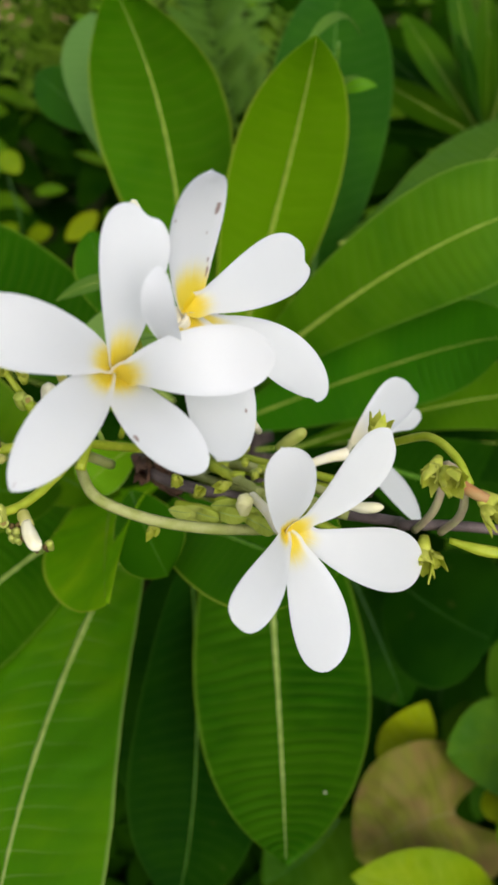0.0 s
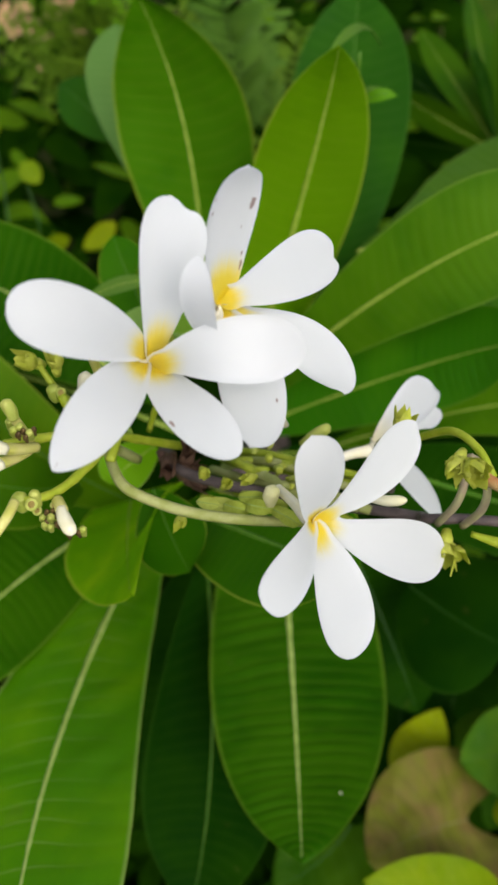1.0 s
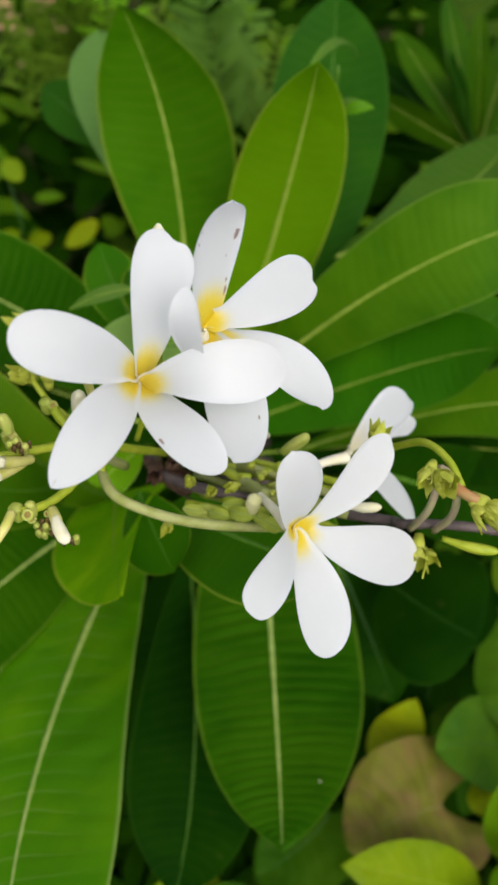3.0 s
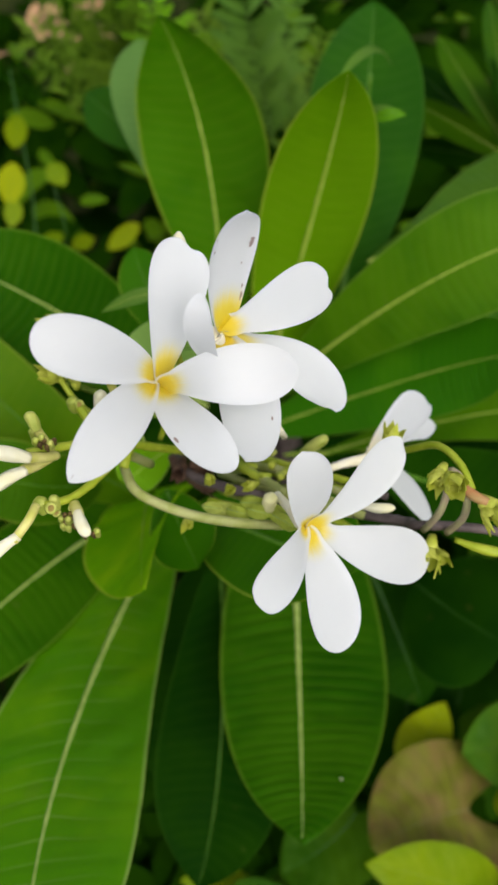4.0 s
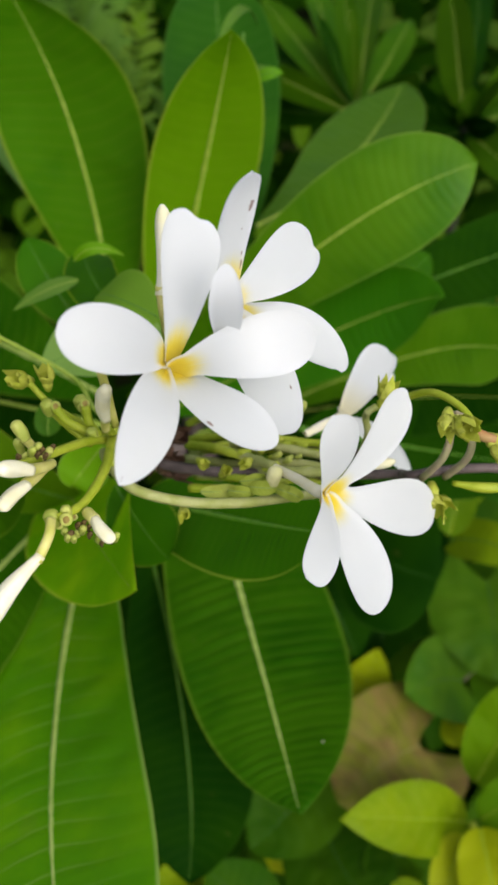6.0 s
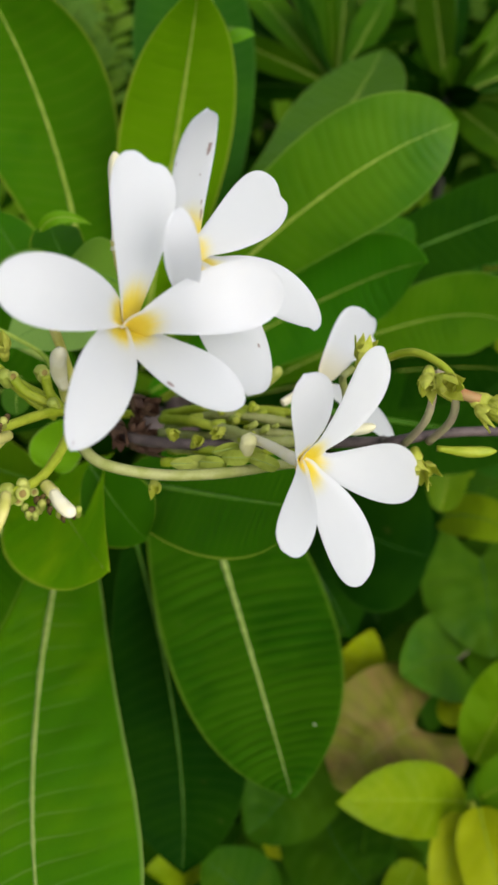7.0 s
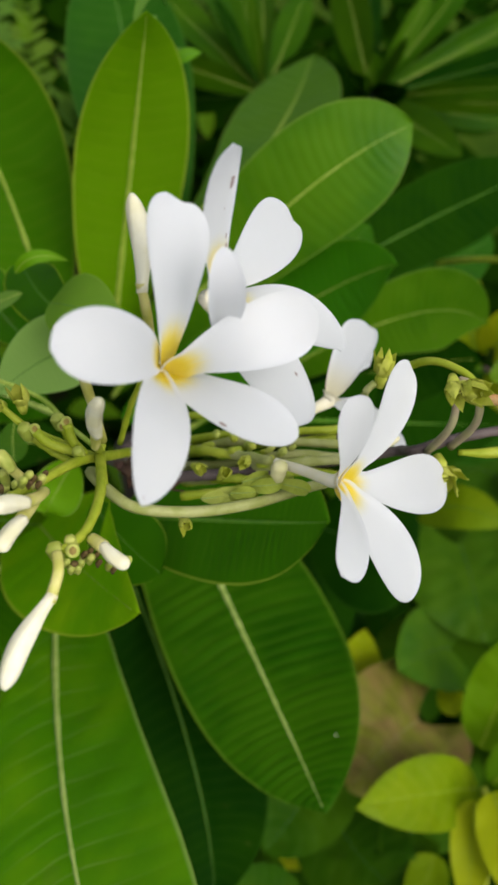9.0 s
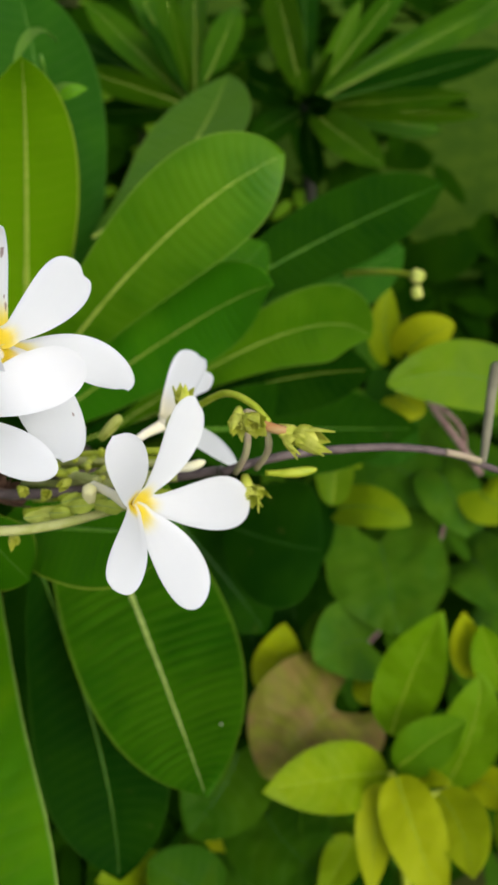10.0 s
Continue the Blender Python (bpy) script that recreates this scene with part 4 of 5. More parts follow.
bud(shrub, (-0.0651, 0.1332, 1.0902), (-0.0638, 0.1308, 1.0969), 0.0008, DRIED, name='dried_bud')
bud(shrub, (-0.0587, 0.1282, 1.0866), (-0.0576, 0.1259, 1.0934), 0.0008, DRIED, name='dried_bud')
bud(shrub, (-0.0594, 0.1293, 1.0875), (-0.0583, 0.1270, 1.0942), 0.0012, BUD_GREEN, name='dried_bud')
bud(shrub, (-0.0558, 0.1284, 1.0869), (-0.0548, 0.1261, 1.0936), 0.0008, DRIED, name='dried_bud')
bud(shrub, (-0.0620, 0.1305, 1.0883), (-0.0608, 0.1282, 1.0950), 0.0008, DRIED, name='dried_bud')
bud(shrub, (-0.0547, 0.1290, 1.0873), (-0.0537, 0.1267, 1.0941), 0.0012, BUD_GREEN, name='dried_bud')
cup(shrub, (-0.0680, 0.1798, 1.0915), (0.082, -0.623, 0.778), 0.0017)
cup(shrub, (-0.0586, 0.1794, 1.0914), (0.069, -0.632, 0.772), 0.0017)
cup(shrub, (-0.0671, 0.1295, 1.1015), (0.101, -0.544, 0.833), 0.0019)
stalk('pedicel', [(-0.0571, 0.1741, 1.0818), (-0.0649, 0.1768, 1.0865), (-0.0680, 0.1792, 1.0910)], 0.0016, 0.0016, STALK, shrub)
stalk('pedicel', [(-0.0557, 0.1733, 1.0813), (-0.0583, 0.1760, 1.0860), (-0.0586, 0.1787, 1.0909)], 0.0014, 0.0016, STALK, shrub)
stalk('pedicel', [(0.0532, 0.1515, 1.0601), (0.0554, 0.1470, 1.0771), (0.0566, 0.1483, 1.0867), (0.0559, 0.1504, 1.0935), (0.0570, 0.1505, 1.0967)], 0.0013, 0.0013, HOOK, shrub)
stalk('pedicel', [(0.0610, 0.1500, 1.0612), (0.0630, 0.1449, 1.0778), (0.0625, 0.1450, 1.0888), (0.0596, 0.1482, 1.0958), (0.0566, 0.1507, 1.0967)], 0.0013, 0.0013, HOOK, shrub)
stalk('pedicel', [(0.0471, 0.1769, 1.0729), (0.0547, 0.1660, 1.0898), (0.0601, 0.1549, 1.0949), (0.0633, 0.1454, 1.0938)], 0.0014, 0.0012, STALK, shrub)
stalk('node', [(0.1404, 0.1417, 1.0436), (0.1474, 0.1392, 1.0410), (0.1553, 0.1370, 1.0361)], 0.0015, 0.0015, HOOK, shrub, 'pale node of the stem')
stalk('pedicel', [(0.0340, 0.1642, 1.0600), (0.0343, 0.1624, 1.0757), (0.0320, 0.1626, 1.0864), (0.0359, 0.1642, 1.0886)], 0.0014, 0.0012, STALK_PALE, shrub)
tuft(shrub, (0.0558, 0.1461, 1.0981), (0.030, -0.791, 0.611), 0.0094, 12, CALYX)
tuft(shrub, (0.0530, 0.1483, 1.0988), (-0.412, -0.894, 0.176), 0.0077, 9, CALYX)
tuft(shrub, (0.0385, 0.1650, 1.0899), (0.180, 0.254, 0.950), 0.0081, 7, CALYX)
tuft(shrub, (0.0552, 0.1449, 1.0592), (-0.190, -0.979, -0.077), 0.0093, 6, CALYX)
tuft(shrub, (0.0582, 0.1458, 1.0542), (0.286, -0.882, 0.374), 0.0073, 5, CALYX)
stalk('calyx_stalk', [(0.0578, 0.1515, 1.0920), (0.0630, 0.1436, 1.0936), (0.0690, 0.1401, 1.0929)], 0.0019, 0.0017, CORAL, shrub, 'coral-red young stalk')
tuft(shrub, (0.0697, 0.1394, 1.0925), (0.626, -0.762, 0.169), 0.0112, 12, CALYX)
tuft(shrub, (0.0668, 0.1398, 1.0921), (0.346, -0.937, -0.048), 0.0069, 6, CALYX)
bud(shrub, (0.0640, 0.1487, 1.0584), (0.0827, 0.1427, 1.0594), 0.0019, STALK, label='long green seed pod', name='pod')
bud(shrub, (0.0303, 0.1574, 1.0655), (0.0420, 0.1530, 1.0711), 0.0018, BUD)
bud(shrub, (0.0108, 0.1897, 1.0535), (0.0196, 0.1885, 1.0650), 0.0022, BUD_GREEN)
tuft(shrub, (-0.0765, 0.1878, 1.0966), (-0.427, -0.510, 0.747), 0.0081, 6, CALYX)
tuft(shrub, (-0.0696, 0.1862, 1.0963), (0.051, 0.039, 0.998), 0.0071, 5, CALYX)
tuft(shrub, (-0.0968, 0.2670, 1.0398), (-0.511, -0.248, 0.823), 0.0117, 5, CALYX)
tuft(shrub, (-0.0308, 0.1582, 1.0528), (-0.013, -0.890, 0.455), 0.0056, 5, CALYX)

# papery bracts and withered bud scales along the curved stalk
rnd = random.Random(21)
for i in range(12):
    at = Vector((-0.0250, 0.1575, 1.0655)).lerp(Vector((0.0000, 0.1515, 1.0690)), i / 11) + Vector((0, rnd.uniform(-0.002, 0.002), rnd.uniform(-0.0025, 0.001)))
    way = Vector((0.9, -0.25 + rnd.uniform(-0.3, 0.3), rnd.uniform(-0.3, 0.35))).normalized()
    size = rnd.uniform(0.0065, 0.0105)
    up = Vector((rnd.uniform(-0.4, 0.4), -0.6, 0.7))
    leaf(shrub, at, at + way * size * 0.5 + up * size * 0.18, at + way * size, up, size * rnd.uniform(0.45, 0.62), BRACT, 'oval', RIB_PALE, name='bract', rib_size=0.00022, fold=0.45, wave=0.10, crumple=0.14)
for i in range(16):
    at = Vector((-0.0050, 0.1960, 1.0380)).lerp(Vector((0.0130, 0.1780, 1.0450)), rnd.random()) + Vector((rnd.uniform(-0.004, 0.004), rnd.uniform(-0.004, 0.004), rnd.uniform(0, 0.003)))
    way = Vector((rnd.uniform(-0.2, 0.9), rnd.uniform(-0.7, 0.1), rnd.uniform(0.1, 0.9))).normalized()
    size = rnd.uniform(0.003, 0.0055)
    bud(shrub, at, at + way * size, size * 0.27, rnd.choice((BUD_GREEN, BUD_GREEN, STALK, CALYX)), name='young_bud')

# ---- a second branch behind, with larger dull leaves ----
back = thing("frangipani_branch", "frangipani branch with dull green leaves behind the flowers", "shrub")
stalk('branch', [(0.0060, 0.3950, 0.8250), (0.0120, 0.3850, 0.7700), (0.0314, 0.3687, 0.6260)], 0.0089, 0.0120, BARK, back, 'grey branch')
leaf(back, (-0.0584, 0.5275, 0.8527), (-0.0903, 0.5768, 0.9448), (-0.1065, 0.6062, 1.0027), (0.036, -0.945, 0.324), 0.0622, GREYLEAF, (0.82, 3.99, 0.84), RIB_DIM)
leaf(back, (-0.0998, 0.5747, 0.9287), (-0.1350, 0.6198, 0.9290), (-0.1671, 0.6622, 0.9278), (-0.505, -0.381, 0.775), 0.0402, BLUE, 'broad', RIB_DIM)
leaf(back, (0.0446, 0.4759, 0.8513), (0.0582, 0.5653, 0.9406), (0.0650, 0.6431, 1.0129), (-0.066, -0.684, 0.727), 0.0860, BLUE, (0.64, 2.87, 0.82), RIB_DIM)
leaf(back, (0.0579, 0.4412, 0.9371), (0.1473, 0.5293, 0.9136), (0.2200, 0.6230, 0.9178), (-0.121, 0.195, 0.973), 0.0794, DULL, (0.80, 3.60, 0.86), rib_size=0.0011)
leaf(back, (0.1054, 0.3910, 0.8938), (0.2321, 0.4367, 0.8893), (0.3546, 0.4747, 0.8784), (0.248, -0.598, 0.762), 0.0595, DARK, 'broad', RIB_DIM)
leaf(back, (0.1668, 0.4185, 0.8455), (0.2510, 0.4443, 0.8300), (0.3283, 0.4758, 0.8164), (0.334, -0.554, 0.763), 0.0553, BLUE, 'oval', RIB_DIM)
leaf(back, (0.0960, 0.3760, 0.9100), (0.1319, 0.3834, 0.9236), (0.1705, 0.4100, 0.9242), (0.294, -0.500, 0.814), 0.0412, LEAF, 'oval', RIB_DIM)
leaf(back, (0.0569, 0.2988, 0.9019), (0.1436, 0.3237, 0.8308), (0.2777, 0.3305, 0.7603), (0.474, -0.650, 0.593), 0.0685, DARK, 'broad', RIB_DIM)

# ---- lime-leaved shrub ----
lime = thing("lime_shrub", "low shrub with bright lime-green pointed leaves", "shrub")
RIB_LIME = stem_material("lime_rib", (0.20, 0.30, 0.006), (0.26, 0.35, 0.01), 200, 0.5)
stalk('stem', [(0.1726, 0.1218, 0.6132), (0.1775, 0.1080, 0.5718), (0.2034, 0.0559, 0.3321), (0.2335, -0.0091, 0.0181)], 0.0030, 0.0052, STALK, lime)
stalk('stem', [(0.1775, 0.1080, 0.5718), (0.2308, 0.1051, 0.5620), (0.2628, 0.1364, 0.5695)], 0.0022, 0.0018, STALK, lime)
leaf(lime, (0.1745, 0.1274, 0.5952), (0.1199, 0.1299, 0.6378), (0.0662, 0.1330, 0.6644), (0.499, -0.318, 0.806), 0.0527, LIME, 'drop', RIB_LIME, wave=0.04, fold=0.14, crumple=0.035)
leaf(lime, (0.1888, 0.1521, 0.6047), (0.2121, 0.1768, 0.6610), (0.2375, 0.1962, 0.7143), (-0.639, -0.573, 0.514), 0.0530, LIME_DEEP, 'drop', RIB_LIME, wave=0.04, fold=0.14, crumple=0.035)
leaf(lime, (0.1766, 0.1220, 0.6200), (0.2033, 0.1255, 0.6462), (0.2313, 0.1272, 0.6660), (-0.611, -0.244, 0.753), 0.0385, LIME_DEEP, 'drop', RIB_LIME, wave=0.04, fold=0.14, crumple=0.035)
leaf(lime, (0.1615, 0.1156, 0.6171), (0.1421, 0.0878, 0.6154), (0.1211, 0.0477, 0.6048), (-0.166, -0.079, 0.983), 0.0311, LIME_GOLD, 'drop', RIB_LIME, wave=0.04, fold=0.14, crumple=0.035)
leaf(lime, (0.1714, 0.1149, 0.6305), (0.1655, 0.0708, 0.6325), (0.1637, 0.0176, 0.6183), (-0.240, -0.102, 0.965), 0.0462, LIME_GOLD, 'drop', RIB_LIME, wave=0.04, fold=0.14, crumple=0.035)
leaf(lime, (0.1984, 0.0933, 0.6231), (0.1981, 0.0620, 0.6353), (0.1875, 0.0287, 0.6433), (-0.240, 0.326, 0.915), 0.0454, LIME_GOLD, 'drop', RIB_LIME, wave=0.04, fold=0.14, crumple=0.035)
leaf(lime, (0.2178, 0.1022, 0.5898), (0.2436, 0.1260, 0.6351), (0.2607, 0.1565, 0.6659), (-0.577, -0.475, 0.664), 0.0472, LIME_DEEP, 'drop', RIB_LIME, wave=0.04, fold=0.14, crumple=0.035)
leaf(lime, (0.2394, 0.1006, 0.5835), (0.2519, 0.0826, 0.5970), (0.2682, 0.0610, 0.6034), (-0.498, 0.072, 0.864), 0.0319, LIME_GOLD, 'drop', RIB_LIME, wave=0.04, fold=0.14, crumple=0.035)
leaf(lime, (0.1917, 0.1087, 0.6095), (0.1948, 0.1022, 0.6393), (0.2014, 0.0892, 0.6545), (-0.882, 0.331, 0.335), 0.0130, YELLOW, 'drop', RIB_LIME, wave=0.04, fold=0.14, crumple=0.035)
leaf(lime, (0.2765, 0.1735, 0.5982), (0.2755, 0.1915, 0.6324), (0.2728, 0.2070, 0.6644), (-0.455, -0.805, 0.382), 0.0287, YELLOW, 'drop', RIB_LIME, wave=0.04, fold=0.14, crumple=0.035)
leaf(lime, (0.3021, 0.1519, 0.6016), (0.2886, 0.1725, 0.6342), (0.2805, 0.1920, 0.6674), (-0.270, -0.859, 0.435), 0.0378, LIME_DEEP, 'drop', RIB_LIME, wave=0.04, fold=0.14, crumple=0.035)
leaf(lime, (0.1190, 0.2323, 0.5507), (0.1297, 0.2511, 0.5843), (0.1419, 0.2687, 0.6174), (-0.410, -0.734, 0.542), 0.0462, YELLOW, 'drop', RIB_LIME, wave=0.04, fold=0.14, crumple=0.035)
leaf(lime, (0.1903, 0.2120, 0.5899), (0.1879, 0.1970, 0.5958), (0.1849, 0.1830, 0.5966), (-0.185, 0.255, 0.949), 0.0224, LIME_GOLD, 'round', RIB_LIME, wave=0.04, fold=0.14, crumple=0.035)
leaf(lime, (0.2815, 0.1166, 0.5611), (0.2947, 0.1166, 0.5925), (0.3207, 0.1149, 0.6262), (-0.842, -0.195, 0.503), 0.0523, LIME_DEEP, 'drop', RIB_LIME, wave=0.04, fold=0.14, crumple=0.035)
leaf(lime, (0.2344, 0.0468, 0.5847), (0.2491, 0.0434, 0.6142), (0.2615, 0.0260, 0.6336), (-0.826, 0.182, 0.534), 0.0475, LIME, 'drop', RIB_LIME, wave=0.04, fold=0.14, crumple=0.035)
leaf(lime, (0.1419, 0.1061, 0.5164), (0.1227, 0.0883, 0.5215), (0.0916, 0.0664, 0.5317), (0.185, 0.139, 0.973), 0.0335, LIME, 'drop', RIB_LIME, wave=0.04, fold=0.14, crumple=0.035)
leaf(lime, (0.0632, 0.1483, 0.4495), (0.0337, 0.1590, 0.4794), (0.0020, 0.1539, 0.4977), (0.569, -0.319, 0.758), 0.0343, YELLOW, 'drop', RIB_LIME, wave=0.04, fold=0.14, crumple=0.035)
leaf(lime, (-0.0215, 0.1405, 0.4561), (-0.0432, 0.1497, 0.4864), (-0.0753, 0.1495, 0.5081), (0.621, -0.347, 0.703), 0.0428, LIME, 'drop', RIB_LIME, wave=0.04, fold=0.14, crumple=0.035)

# ---- creeper with heart-shaped leaves ----
creeper = thing("heart_leaf_creeper", "creeper with green heart-shaped leaves, one withered", "creeper")
stalk('vine', [(0.1262, 0.2192, 0.4773), (0.2270, 0.2615, 0.5052), (0.3053, 0.2932, 0.5755), (0.3298, 0.3282, 0.6615), (0.3310, 0.3350, 0.7220), (0.3030, 0.3580, 0.7578), (0.2912, 0.3967, 0.7530)], 0.0024, 0.0020, VINE, creeper, 'thin reddish vine stem')
leaf(creeper, (0.1551, 0.1898, 0.5987), (0.1174, 0.1762, 0.6128), (0.0762, 0.1565, 0.6106), (0.198, -0.122, 0.972), 0.1083, RUSTY, 'heart', RIB_RUST, rib_size=0.0005, lobes=0.42, cup=-0.1, wave=0.07, crumple=0.06, corr=0.03, count=8, nv=60, nu=10, label='withered brown and green leaf')
leaf(creeper, (0.2508, 0.3089, 0.6271), (0.2402, 0.2639, 0.6272), (0.2273, 0.2240, 0.6191), (-0.236, -0.027, 0.971), 0.1077, GREEN, 'heart', RIB_DARK, rib_size=0.0005, lobes=0.28, crumple=0.03)
leaf(creeper, (0.2081, 0.2349, 0.5990), (0.1841, 0.2341, 0.6142), (0.1502, 0.2247, 0.6210), (0.384, -0.284, 0.878), 0.0734, GREEN, 'heart', RIB_DARK, rib_size=0.0005, lobes=0.28, crumple=0.03)
leaf(creeper, (0.3333, 0.2757, 0.5991), (0.3341, 0.2503, 0.6100), (0.3307, 0.2119, 0.6054), (-0.431, 0.106, 0.896), 0.0674, GREEN, 'heart', RIB_DARK, rib_size=0.0005, lobes=0.28, crumple=0.03)
leaf(creeper, (0.3463, 0.3170, 0.7975), (0.2958, 0.3314, 0.8214), (0.2396, 0.3329, 0.8295), (0.105, -0.708, 0.698), 0.0540, HEART, 'heart', RIB_DIM, rib_size=0.0005, lobes=0.28, crumple=0.03)
leaf(lime, (0.1974, 0.3124, 0.7152), (0.2062, 0.3338, 0.7432), (0.2118, 0.3545, 0.7698), (-0.372, -0.685, 0.627), 0.0313, HEART, 'drop', RIB_LIME, wave=0.04, fold=0.14, crumple=0.035)
leaf(creeper, (0.1772, 0.3426, 0.6857), (0.1610, 0.3143, 0.6733), (0.1341, 0.2846, 0.6571), (-0.152, -0.343, 0.927), 0.0726, DARK, 'heart', RIB_DARK, rib_size=0.0005, lobes=0.28, crumple=0.03)
leaf(creeper, (0.2295, 0.3536, 0.6961), (0.2171, 0.3656, 0.7119), (0.2081, 0.3743, 0.7377), (-0.069, -0.907, 0.417), 0.0392, LIME, 'heart', RIB_DIM, rib_size=0.0005, lobes=0.28, crumple=0.03)
leaf(creeper, (0.2072, 0.3168, 0.6986), (0.2273, 0.2939, 0.7219), (0.2460, 0.2699, 0.7219), (-0.633, -0.147, 0.760), 0.0346, LIME, 'heart', RIB_DIM, rib_size=0.0005, lobes=0.28, crumple=0.03)
leaf(creeper, (0.2843, 0.3545, 0.6669), (0.2973, 0.3352, 0.6686), (0.3133, 0.2994, 0.6653), (-0.475, -0.274, 0.836), 0.0564, GREEN, 'heart', RIB_DARK, rib_size=0.0005, lobes=0.28, crumple=0.03)
leaf(creeper, (0.3123, 0.3259, 0.6830), (0.3105, 0.3014, 0.6826), (0.3108, 0.2664, 0.6702), (-0.410, -0.182, 0.894), 0.0545, GREEN, 'heart', RIB_DARK, rib_size=0.0005, lobes=0.28, crumple=0.03)
leaf(creeper, (0.3310, 0.2926, 0.6934), (0.3333, 0.2781, 0.6954), (0.3547, 0.2607, 0.7005), (-0.559, -0.238, 0.794), 0.0435, LIME, 'heart', RIB_DIM, rib_size=0.0005, lobes=0.28, crumple=0.03)
leaf(creeper, (0.2996, 0.4223, 0.7447), (0.2966, 0.4352, 0.7693), (0.3072, 0.4541, 0.7961), (-0.435, -0.735, 0.520), 0.0297, LIME, 'heart', RIB_DIM, rib_size=0.0005, lobes=0.28, crumple=0.03)
leaf(creeper, (0.3089, 0.4112, 0.7564), (0.3213, 0.4061, 0.7786), (0.3424, 0.3998, 0.7911), (-0.698, -0.503, 0.509), 0.0411, YELLOW, 'heart', RIB_DIM, rib_size=0.0005, lobes=0.28, crumple=0.03)
leaf(creeper, (0.2857, 0.3818, 0.7414), (0.2874, 0.3658, 0.7478), (0.2964, 0.3511, 0.7458), (-0.602, -0.096, 0.792), 0.0385, YELLOW, 'heart', RIB_DIM, rib_size=0.0005, lobes=0.28, crumple=0.03)
leaf(creeper, (0.2741, 0.4166, 0.7062), (0.2782, 0.3766, 0.7025), (0.2974, 0.3462, 0.6983), (-0.464, -0.249, 0.850), 0.0760, BLUE, 'heart', RIB_DIM, rib_size=0.0005, lobes=0.28, crumple=0.03)
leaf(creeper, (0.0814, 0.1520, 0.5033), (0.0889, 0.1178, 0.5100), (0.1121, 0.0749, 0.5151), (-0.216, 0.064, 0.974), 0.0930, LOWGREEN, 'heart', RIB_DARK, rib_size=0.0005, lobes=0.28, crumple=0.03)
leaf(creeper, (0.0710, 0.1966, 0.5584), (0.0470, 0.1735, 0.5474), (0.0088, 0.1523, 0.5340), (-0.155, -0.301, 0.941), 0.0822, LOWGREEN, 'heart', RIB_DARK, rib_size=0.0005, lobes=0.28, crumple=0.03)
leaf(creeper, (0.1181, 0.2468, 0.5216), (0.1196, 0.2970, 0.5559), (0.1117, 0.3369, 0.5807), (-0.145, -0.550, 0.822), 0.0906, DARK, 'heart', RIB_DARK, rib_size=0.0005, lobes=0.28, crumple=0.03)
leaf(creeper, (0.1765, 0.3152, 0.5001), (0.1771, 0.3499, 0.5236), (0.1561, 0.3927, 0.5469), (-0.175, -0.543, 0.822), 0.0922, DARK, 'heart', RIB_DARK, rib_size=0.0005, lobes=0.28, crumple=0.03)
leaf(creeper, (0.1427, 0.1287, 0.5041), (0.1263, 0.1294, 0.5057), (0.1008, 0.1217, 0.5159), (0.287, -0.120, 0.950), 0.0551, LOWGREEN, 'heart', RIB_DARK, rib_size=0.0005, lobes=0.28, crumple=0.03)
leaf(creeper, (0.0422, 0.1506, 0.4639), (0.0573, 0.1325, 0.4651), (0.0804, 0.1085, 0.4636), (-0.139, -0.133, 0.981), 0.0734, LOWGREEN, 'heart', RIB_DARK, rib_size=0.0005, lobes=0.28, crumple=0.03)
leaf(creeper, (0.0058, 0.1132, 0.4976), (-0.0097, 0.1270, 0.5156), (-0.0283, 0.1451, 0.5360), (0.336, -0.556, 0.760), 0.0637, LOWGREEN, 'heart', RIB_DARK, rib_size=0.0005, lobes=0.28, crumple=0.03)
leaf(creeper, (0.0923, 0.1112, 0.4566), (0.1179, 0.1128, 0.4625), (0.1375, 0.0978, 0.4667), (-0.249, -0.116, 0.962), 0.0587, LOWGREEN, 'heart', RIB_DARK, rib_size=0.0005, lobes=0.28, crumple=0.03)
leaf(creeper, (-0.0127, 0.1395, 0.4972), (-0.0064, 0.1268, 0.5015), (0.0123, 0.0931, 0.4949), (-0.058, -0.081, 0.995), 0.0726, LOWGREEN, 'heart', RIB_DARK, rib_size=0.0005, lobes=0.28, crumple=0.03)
leaf(creeper, (0.1904, 0.2604, 0.5326), (0.1920, 0.2639, 0.5640), (0.2023, 0.2777, 0.6033), (-0.556, -0.781, 0.285), 0.0618, GREEN, 'heart', RIB_DARK, rib_size=0.0005, lobes=0.28, crumple=0.03)
leaf(creeper, (0.1809, 0.3435, 0.5690), (0.1806, 0.3491, 0.6019), (0.1658, 0.3688, 0.6459), (-0.135, -0.949, 0.286), 0.0881, DARK, 'heart', RIB_DARK, rib_size=0.0005, lobes=0.28, crumple=0.03)
stalk('petiole', [(0.3351, 0.3038, 0.7020), (0.3195, 0.3315, 0.7277), (0.3075, 0.3469, 0.7460), (0.2988, 0.3565, 0.7613)], 0.0033, 0.0029, VINE, creeper)
stalk('petiole', [(0.1583, 0.1381, 1.0321), (0.1674, 0.1506, 1.0319), (0.1817, 0.1711, 1.0329), (0.1932, 0.1849, 1.0286)], 0.0015, 0.0029, STALK_GREY, creeper, 'grey-green leaf stalk on the vine')

